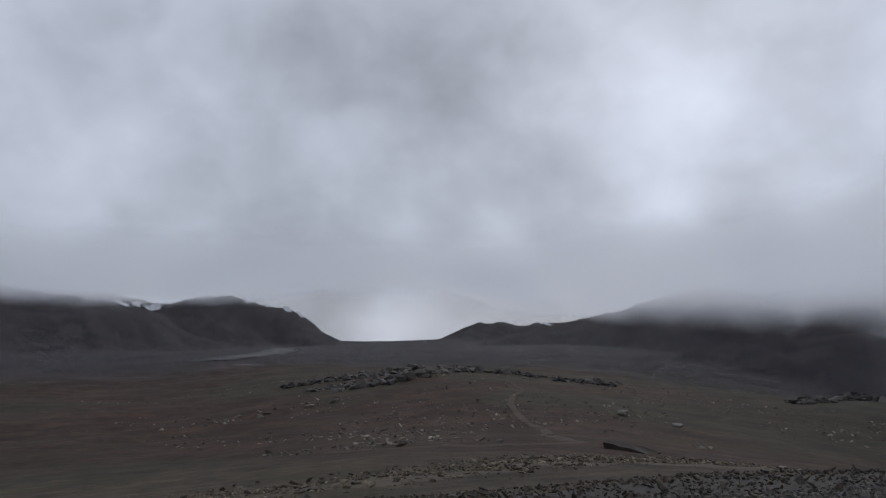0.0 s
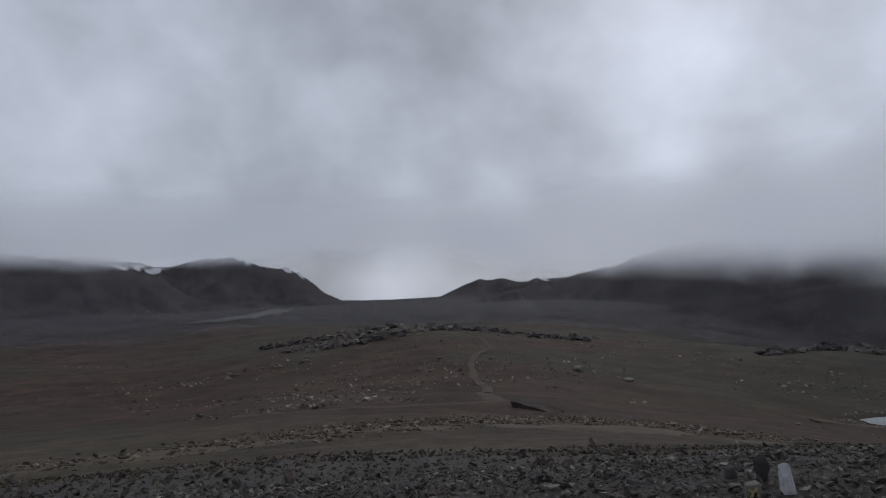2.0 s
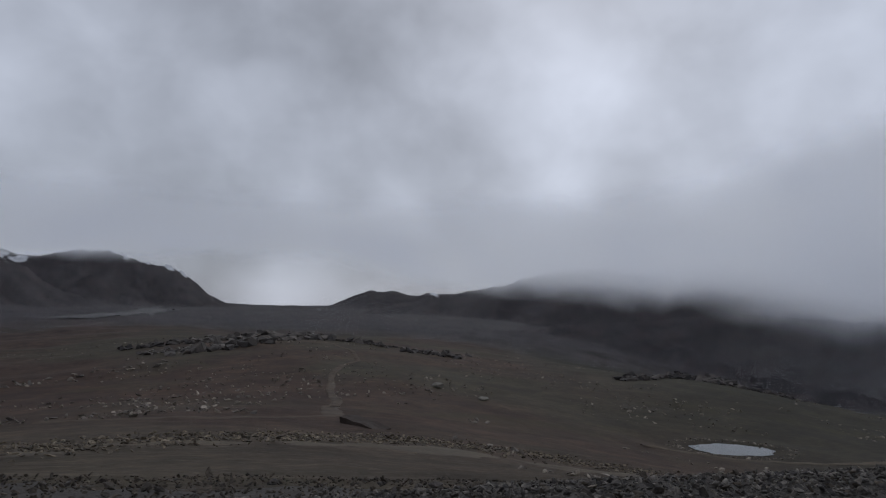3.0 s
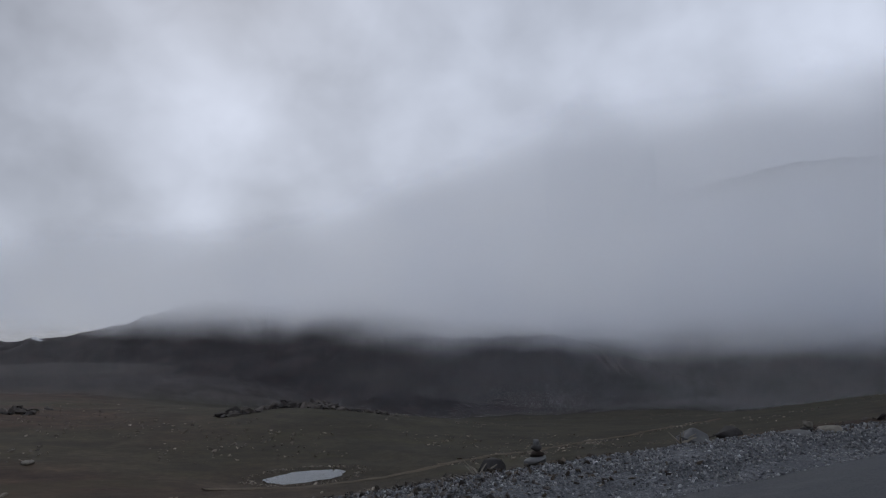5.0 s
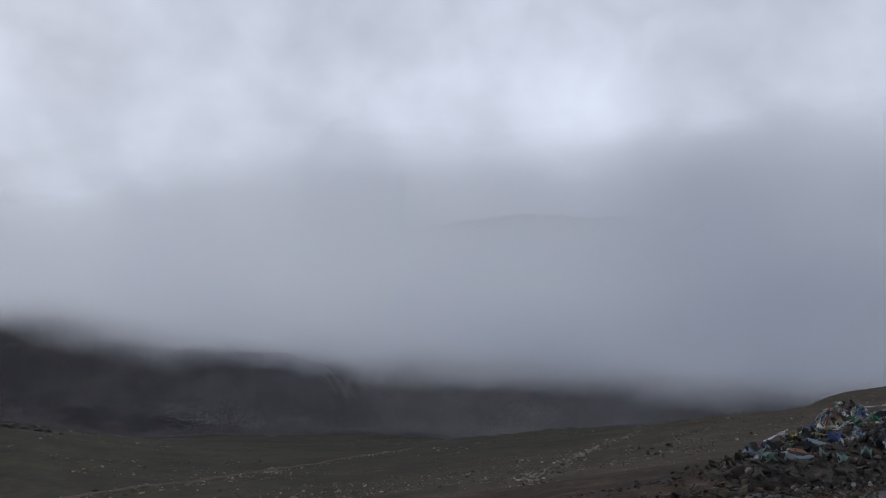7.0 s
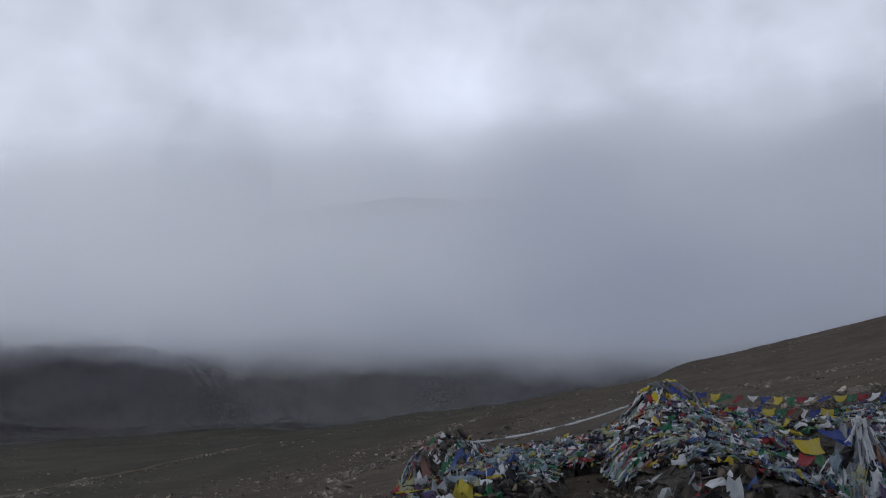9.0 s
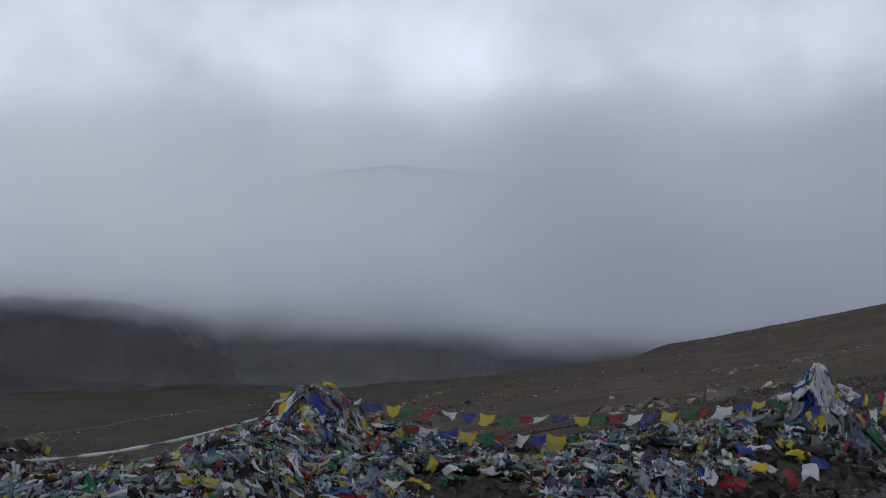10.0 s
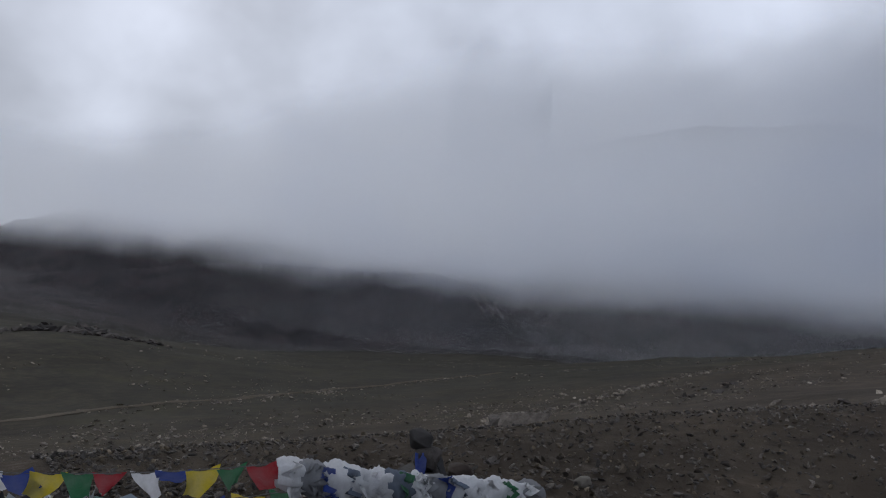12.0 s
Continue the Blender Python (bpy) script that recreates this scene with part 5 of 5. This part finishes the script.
def slope_path(px, py, top, angle, length, start=0.02, lift=0.05, n=8):
    """Points down a heap's side from its top."""
    d = start + length * np.arange(n) / (n - 1)
    bend = angle + 0.35 * np.sin(7 * d + 11 * angle) * np.minimum(1, d / 0.3)
    x, y = px + np.cos(bend) * d, py + np.sin(bend) * d
    z_ = np.minimum(heap(x, y)[0] + lift + 0.03 * np.sin(9 * d + 5 * angle), top + 0.02)
    if start < 0.1:
        z_[0] = top
    return np.stack([x, y, z_], 1).tolist()


def hung_cairn(label, px, py, top, foot, strands, seed, mats, weights, width):
    """A cairn wrapped in strands of cloth that run down from its top: core and each bundle are parts."""
    r = np.random.default_rng(seed)
    base = new("flag_cairn")
    base.matrix_basis = pose(px, py, float(land(px, py)[0]))
    tagged(base, label, "shrine")
    inv = base.matrix_basis.inverted()
    core = stone_mesh("core", 1.0, seed, (foot * 0.42, foot * 0.38, (top - float(land(px, py)[0])) * 0.9), 0.2)
    part("core", core, ROCK, base)
    for k in range(strands):
        ang = 6.283 * (k + r.uniform(-0.4, 0.4)) / strands
        lift = 0.04 + 0.05 * r.uniform()
        first = foot * r.choice([0.03, 0.03, 0.2, 0.4, 0.55])
        pts = slope_path(px + r.normal(0, 0.04), py + r.normal(0, 0.04), top + r.uniform(-0.05, 0.03), ang + r.normal(0, 0.2), foot * r.uniform(0.3, 0.6), first, lift, 8)
        bm = ribbon([inv @ Vector(p_) for p_ in pts], width * r.uniform(0.5, 2.2), r, 0.03)
        part("cloth_strand", bm, mats[r.choice(len(mats), p=weights)], base)
    return base


def pin_flags(base, px, py, top, foot, spots_, seed):
    """Square flags pinned to a cairn's side: turn, way down the side, colour."""
    r = np.random.default_rng(seed)
    inv_ = base.matrix_basis.inverted()
    for turn_, down, col in spots_:
        a = radians(turn_)
        d = foot * np.linspace(down, down + 0.26, 6)
        x, y = px + np.cos(a) * d, py + np.sin(a) * d
        z_ = heap(x, y)[0] + 0.10
        bm = ribbon([inv_ @ Vector(q_) for q_ in zip(x, y, z_)], 0.24, r, 0.018, 5)
        part("pinned_flag", bm, FLAG[col], base, col + " flag pinned to the cairn")


FADED = [cloth_material("faded_grey_cloth", (0.33, 0.34, 0.36)), cloth_material("faded_blue_cloth", (0.16, 0.20, 0.27)), cloth_material("faded_green_cloth", (0.15, 0.20, 0.18)),
         cloth_material("dark_weathered_cloth", (0.07, 0.07, 0.075)), cloth_material("faded_ochre_cloth", (0.32, 0.28, 0.15)), SCARF,
         cloth_material("faded_rose_cloth", (0.33, 0.17, 0.14))]

main_cairn = hung_cairn("tall cairn wrapped in weathered prayer flags", 29.2, 1.4, 1.88, 1.15, 170, 41, FADED, [0.26, 0.20, 0.10, 0.24, 0.05, 0.12, 0.03], 0.06)
end_cairn = hung_cairn("squat cairn draped in grey weathered flags", 27.8, 4.2, 1.03, 0.98, 80, 42, FADED, [0.46, 0.14, 0.05, 0.20, 0.02, 0.12, 0.01], 0.075)
scarf_cairn = hung_cairn("cairn hung with long white silk scarves", 32.3, -3.0, 2.2, 0.82, 70, 43, FADED, [0.30, 0.14, 0.10, 0.18, 0.08, 0.16, 0.04], 0.06)
pin_flags(main_cairn, 29.2, 1.4, 1.88, 1.0, [(200, 0.30, "yellow"), (232, 0.42, "white"), (183, 0.5, "green"), (215, 0.62, "red"), (246, 0.3, "blue"), (168, 0.35, "white"),
                                             (190, 0.7, "blue"), (262, 0.55, "yellow"), (280, 0.35, "red"), (150, 0.6, "yellow"), (225, 0.8, "green")], 61)
pin_flags(end_cairn, 27.8, 4.2, 1.2, 0.8, [(215, 0.8, "green"), (250, 0.85, "yellow"), (235, 0.95, "blue")], 62)
pin_flags(scarf_cairn, 32.3, -3.0, 2.2, 0.62, [(178, 0.55, "yellow"), (165, 0.5, "blue"), (262, 0.5, "yellow"), (278, 0.6, "red"), (150, 0.7, "green"), (290, 0.4, "blue"), (255, 0.75, "green")], 63)
rs = np.random.default_rng(47)
inv = scarf_cairn.matrix_basis.inverted()
for k in range(11):
    ang = radians(184 + 5.0 * k) + rs.normal(0, 0.05)
    reach_, wave_, drop_ = rs.uniform(0.20, 0.34), rs.uniform(0, 6.28), rs.uniform(0.45, 0.78)
    pts = []
    for d in np.linspace(0, 1, 14):
        bend = ang + 0.22 * d * math.sin(5 * d + wave_)
        out_ = 0.015 + reach_ * d ** 0.85
        x_, y_ = 32.3 + math.cos(bend) * out_, -3.0 + math.sin(bend) * out_
        pts.append((x_, y_, max(2.27 - drop_ * d ** 1.15, float(heap(x_, y_)[0][0]) + 0.05 + 0.02 * (k % 3))))
    part("silk_scarf", ribbon([inv @ Vector(p_) for p_ in pts], 0.075 * rs.uniform(0.6, 1.4), rs, 0.024, 6), SCARF, scarf_cairn, "long white silk scarf")
# white and blue lengths drawn out to both sides, like the ropes of a tent
for turn_, reach_, mat_, wide_ in ((128, 0.46, SCARF, 0.10), (138, 0.34, FLAG["blue"], 0.06), (150, 0.40, SCARF, 0.09), (118, 0.5, FADED[0], 0.10), (300, 0.42, SCARF, 0.07), (288, 0.3, SCARF, 0.06), (160, 0.3, SCARF, 0.08)):
    a = radians(turn_)
    pts = []
    for d in np.linspace(0, 1, 10):
        x_, y_ = 32.3 + math.cos(a) * reach_ * d, -3.0 + math.sin(a) * reach_ * d
        pts.append((x_, y_, max(2.25 - 0.75 * reach_ * d - 0.06 * math.sin(3.14 * d) + 0.02 * math.sin(11 * d + turn_), float(heap(x_, y_)[0][0]) + 0.06)))
    part("drawn_scarf", ribbon([inv @ Vector(p_) for p_ in pts], wide_, rs, 0.035, 5), mat_, scarf_cairn, "length of cloth drawn down the cairn's side")
for k, col in enumerate(["blue", "blue", "green", "yellow", "red"]):
    ang = radians((160, 174, 140, 300, 320)[k])
    pts = slope_path(32.3, -3.0, 2.19, ang, 0.5, 0.04, 0.08, 7)
    part("coloured_flag", ribbon([inv @ Vector(p_) for p_ in pts], 0.15, rs, 0.03), FLAG[col], scarf_cairn, col + " prayer flag")
# the knot of white cloth at the scarf cairn's top
for k in range(7):
    a = 0.9 * k
    pts = [inv @ Vector((32.3 + 0.02 * math.cos(a + s), -3.0 + 0.02 * math.sin(a + s), 2.24 + 0.05 * math.sin(2 * s + k))) for s in np.linspace(0, 2.2, 6)]
    part("knotted_scarf", ribbon(pts, 0.045, rs, 0.012), SCARF, scarf_cairn, "knotted white scarf")


# ---- flags on cords ----
def flag_mesh(name, w, h, seed):
    """A hanging flag with its top edge on the cord at z = 0, blown and folded."""
    r = np.random.default_rng(seed)
    bm = bmesh.new()
    cols, rows_ = 6, 6
    blow, curl = r.uniform(-0.05, 0.16), r.uniform(-0.25, 0.25)
    fold = r.uniform(0.0, 1.0)
    pinch = r.uniform(0.0, 0.75)
    grid = []
    for j in range(rows_):
        v = j / (rows_ - 1)
        row = []
        for i in range(cols):
            u = i / (cols - 1) - 0.5
            x = u * w * (1 - pinch * v) + curl * w * v * v
            y = blow * v * v + 0.022 * math.sin(6 * u + 4 * v + seed) * v + float(r.normal(0, 0.004))
            z_ = -h * v * (1 - 0.28 * fold * (u + 0.5)) - 0.01 * math.cos(6.28 * u)
            row.append(bm.verts.new((x, y, z_)))
        grid.append(row)
    for a, b in zip(grid, grid[1:]):
        for i in range(cols - 1):
            f = bm.faces.new((a[i], b[i], b[i + 1], a[i + 1]))
            f.smooth = True
    me = bpy.data.meshes.new(name)
    bm.to_mesh(me)
    bm.free()
    return me


FLAG_MESHES = {c: [flag_mesh("prayer_flag", 0.17, 0.135, 10 * n_ + k) for k in range(6)] for n_, c in enumerate(ORDER)}
for c, group_ in FLAG_MESHES.items():
    for me in group_:
        me.materials.append(FLAG[c])


def flag_string(label, a, b, sag, count, seed, scale=1.0, first=0):
    """A sagging cord with its flags, as one thing."""
    r = np.random.default_rng(seed)
    a, b = Vector(a), Vector(b)
    base = new("flag_string")
    base.matrix_basis = Matrix.Translation(a)
    tagged(base, label, "flags", "strings of prayer flags")
    span_ = b - a
    yaw = math.degrees(math.atan2(span_.y, span_.x))

    def on(s):
        q_ = span_ * s
        q_.z -= sag * 4 * s * (1 - s)
        return q_

    bm = bmesh.new()
    rings = []
    for k in range(25):
        c = on(k / 24)
        rings.append([bm.verts.new((c.x + 0.003 * math.cos(t_), c.y + 0.003 * math.sin(t_), c.z + 0.003 * math.sin(t_ + 1.5))) for t_ in (0, 2.09, 4.19)])
    for p_, q_ in zip(rings, rings[1:]):
        for i in range(3):
            bm.faces.new((p_[i], p_[(i + 1) % 3], q_[(i + 1) % 3], q_[i]))
    part("cord", bm, CORD, base)
    for k in range(count):
        s = (k + 0.5 + r.uniform(-0.12, 0.12)) / count
        col = ORDER[(k + first) % 5]
        ob = new("prayer_flag", FLAG_MESHES[col][r.integers(6)])
        ob.parent = base
        tagged(ob, col + " prayer flag")
        c = on(s)
        ob.matrix_basis = pose(c.x, c.y, c.z, float(r.normal(8, 14)), float(r.normal(0, 7)), yaw + float(r.normal(0, 16))) @ Matrix.Diagonal((scale * r.uniform(0.85, 1.1), 1, scale * r.uniform(0.75, 1.1), 1))
    return base


flag_string("cord of bright prayer flags between two cairns", (29.42, 1.08, 1.80), (32.2, -2.86, 1.96), 0.20, 25, 1)
flag_string("second cord of prayer flags over the mound", (29.45, 0.85, 1.62), (32.05, -2.8, 1.74), 0.18, 24, 2, 1.15, 2)
flag_string("low cord of faded prayer flags", (29.1, 0.75, 1.50), (31.85, -2.95, 1.66), 0.20, 22, 3, 1.15, 4)
flag_string("low cord of faded prayer flags", (28.9, 0.5, 1.40), (31.7, -3.1, 1.55), 0.19, 22, 15, 1.15, 1)
flag_string("low cord of faded prayer flags", (28.7, 0.3, 1.30), (31.5, -3.15, 1.46), 0.16, 20, 16, 1.2, 3)
flag_string("cord of prayer flags to the cloth-wrapped rail", (32.45, -3.05, 1.98), (34.2, -3.98, 1.99), 0.05, 13, 4, 1.0, 2)
flag_string("low cord of prayer flags beyond the scarf cairn", (32.5, -2.9, 1.78), (34.4, -3.8, 1.78), 0.08, 11, 5, 1.1, 3)
flag_string("cord of flags low over the mound's front", (26.3, 0.6, 1.15), (29.1, 0.8, 1.35), 0.14, 10, 7, 1.0, 2)
flag_string("cord of flags low over the mound's front", (24.4, 0.9, 0.98), (26.6, 0.5, 1.25), 0.12, 8, 8, 1.0, 0)
flag_string("flags hung down the tall cairn's side", (29.0, 1.2, 1.85), (27.7, 0.9, 1.0), 0.05, 7, 9, 1.05, 4)
flag_string("flags hung down the tall cairn's side", (29.1, 1.1, 1.8), (28.9, 0.3, 0.95), 0.03, 5, 10, 1.1, 1)
flag_string("flags hung down the tall cairn's side", (29.3, 1.1, 1.85), (30.0, -0.2, 1.0), 0.04, 6, 11, 1.05, 3)
flag_string("cord of large bright flags from the roadside stones", (26.0, -1.1, 1.76), (25.5, 0.35, 1.22), 0.04, 6, 13, 1.35, 1)
flag_string("cord of flags from the roadside stones to the scarves", (26.0, -0.95, 1.5), (28.9, 0.4, 1.2), 0.12, 9, 14, 1.15, 3)


def wrapped_line(label, a, b, sag, seed, girth, mats, n):
    """A cord or rail wound about with cloth: each wrap is a part."""
    r = np.random.default_rng(seed)
    a, b = Vector(a), Vector(b)
    base = new("wrapped_line")
    base.matrix_basis = Matrix.Translation(a)
    tagged(base, label, "cloth")
    d = b - a
    side = d.cross(Vector((0, 0, 1))).normalized()
    for k in range(n):
        s0, s1 = k / n - 0.015, (k + 1) / n + 0.02
        bm = bmesh.new()
        rings, sides, steps = [], 18, 14
        pleat, twist, fat = r.uniform(3, 6), r.uniform(-9, 9), r.uniform(0.85, 1.2)
        for j in range(steps):
            s = s0 + (s1 - s0) * j / (steps - 1)
            c = d * s - Vector((0, 0, sag * 4 * s * (1 - s)))
            end = 0.78 + 0.22 * math.sin(3.1416 * j / (steps - 1))
            ring_ = []
            for t_ in np.linspace(0, 6.2832, sides, endpoint=False):
                g = girth * fat * end * (1 + 0.16 * math.sin(pleat * t_ + twist * j / steps) + 0.10 * math.sin(2.3 * pleat * t_ - 1.7 * twist * j / steps) + float(r.normal(0, 0.05)))
                ring_.append(bm.verts.new(c + side * (g * math.cos(t_)) + Vector((0, 0, g * math.sin(t_)))))
            rings.append(ring_)
        for p_, q_ in zip(rings, rings[1:]):
            for i in range(sides):
                f = bm.faces.new((p_[i], p_[(i + 1) % sides], q_[(i + 1) % sides], q_[i]))
                f.smooth = True
        part("cloth_wrap", bm, mats[r.integers(len(mats))], base)
    return base


wrapped_line("white cloth-wrapped cord between the cairns", (27.75, 4.1, 1.06), (28.9, 1.8, 1.58), 0.09, 5, 0.013, [SCARF, FADED[0]], 12)
rail = wrapped_line("low rail wound with white scarves and flags", (34.2, -4.0, 1.94), (35.7, -4.35, 1.70), 0.02, 6, 0.085, [SCARF, SCARF, FADED[0], FADED[1]], 13)
inv = rail.matrix_basis.inverted()
for k in range(16):
    s = (k + rs.uniform()) / 16
    top_ = Vector((34.2, -4.0, 1.96)).lerp(Vector((35.7, -4.35, 1.72)), s)
    drop_ = rs.uniform(0.18, 0.5)
    pts = [inv @ (top_ + Vector((rs.normal(0, 0.02), -0.06 - 0.05 * q_, 0.05 - drop_ * q_))) for q_ in np.linspace(0, 1, 12)]
    mat_ = [SCARF, FADED[0], FLAG["blue"], FADED[1], SCARF, FLAG["white"], FLAG["green"]][k % 7]
    part("hanging_scarf", ribbon(pts, 0.12, rs, 0.016, 9), mat_, rail)
# stones that carry the rail
for k, (x, y) in enumerate([(34.0, -3.95), (34.9, -4.1), (35.7, -4.3)]):
    g = float(land(x, y)[0])
    cairn("rough stone pile carrying the scarf-wound rail", x, y, [(0.42, 0.36, 0.16), (0.34, 0.3, 0.14), (0.28, 0.24, 0.12)], [ROCK, DARK_BOULDER], 80 + k, group="stone piles under the rail")
dark_cairn = cairn("low dark cairn with a blue cloth tied to it", 35.78, -2.95, [(0.56, 0.48, 0.20), (0.38, 0.32, 0.17), (0.19, 0.17, 0.15)],
                   [DARK_BOULDER, ROCK], 90, group="cairns of the shrine")
inv = dark_cairn.matrix_basis.inverted()
g = float(land(35.78, -2.95)[0])
for k, (ang, mat_) in enumerate([(238, FLAG["blue"]), (285, FADED[3])]):
    a = radians(ang)
    pts = [inv @ Vector((35.78 + math.cos(a) * d, -2.95 + math.sin(a) * d, g + 0.36 - 0.26 * (d - 0.12) / 0.16)) for d in np.linspace(0.14, 0.30, 6)]
    part("tied_cloth", ribbon(pts, 0.09, rs, 0.02), mat_, dark_cairn)

# the small scarf-hung heap beside the road
near_cairn = hung_cairn("small roadside heap hung with a white scarf", 26.02, -1.18, 1.74, 0.42, 26, 44, FADED, [0.30, 0.16, 0.12, 0.18, 0.08, 0.10, 0.06], 0.06)
inv = near_cairn.matrix_basis.inverted()
for k in range(5):
    ang = radians(168 + 12 * k) + rs.normal(0, 0.08)
    pts = slope_path(26.02 + rs.normal(0, 0.03), -1.18 + rs.normal(0, 0.03), 1.80, ang, rs.uniform(0.25, 0.4), 0.02, 0.06, 8)
    part("silk_scarf", ribbon([inv @ Vector(p_) for p_ in pts], 0.06, rs, 0.03, 5), SCARF, near_cairn, "long white silk scarf")

# dark boulders among the cloth
for k, (x, y, size) in enumerate([(26.75, -0.35, 0.55), (31.1, -2.45, 0.26), (31.5, -3.0, 0.30), (31.2, -2.8, 0.26), (31.9, -3.4, 0.24), (30.7, -2.3, 0.2), (36.25, -2.85, 0.3), (30.0, 0.55, 0.4), (29.4, 0.1, 0.3), (27.3, -0.9, 0.3)]):
    boulder("dark brown boulder at the foot of the flags", x, y, size, 300 + k, BROWN_ROCK if k % 2 == 0 else DARK_BOULDER, 0.75, (1.2, 0.9, 0.8), 40.0 * k, 0.3, group="boulders of the shrine")
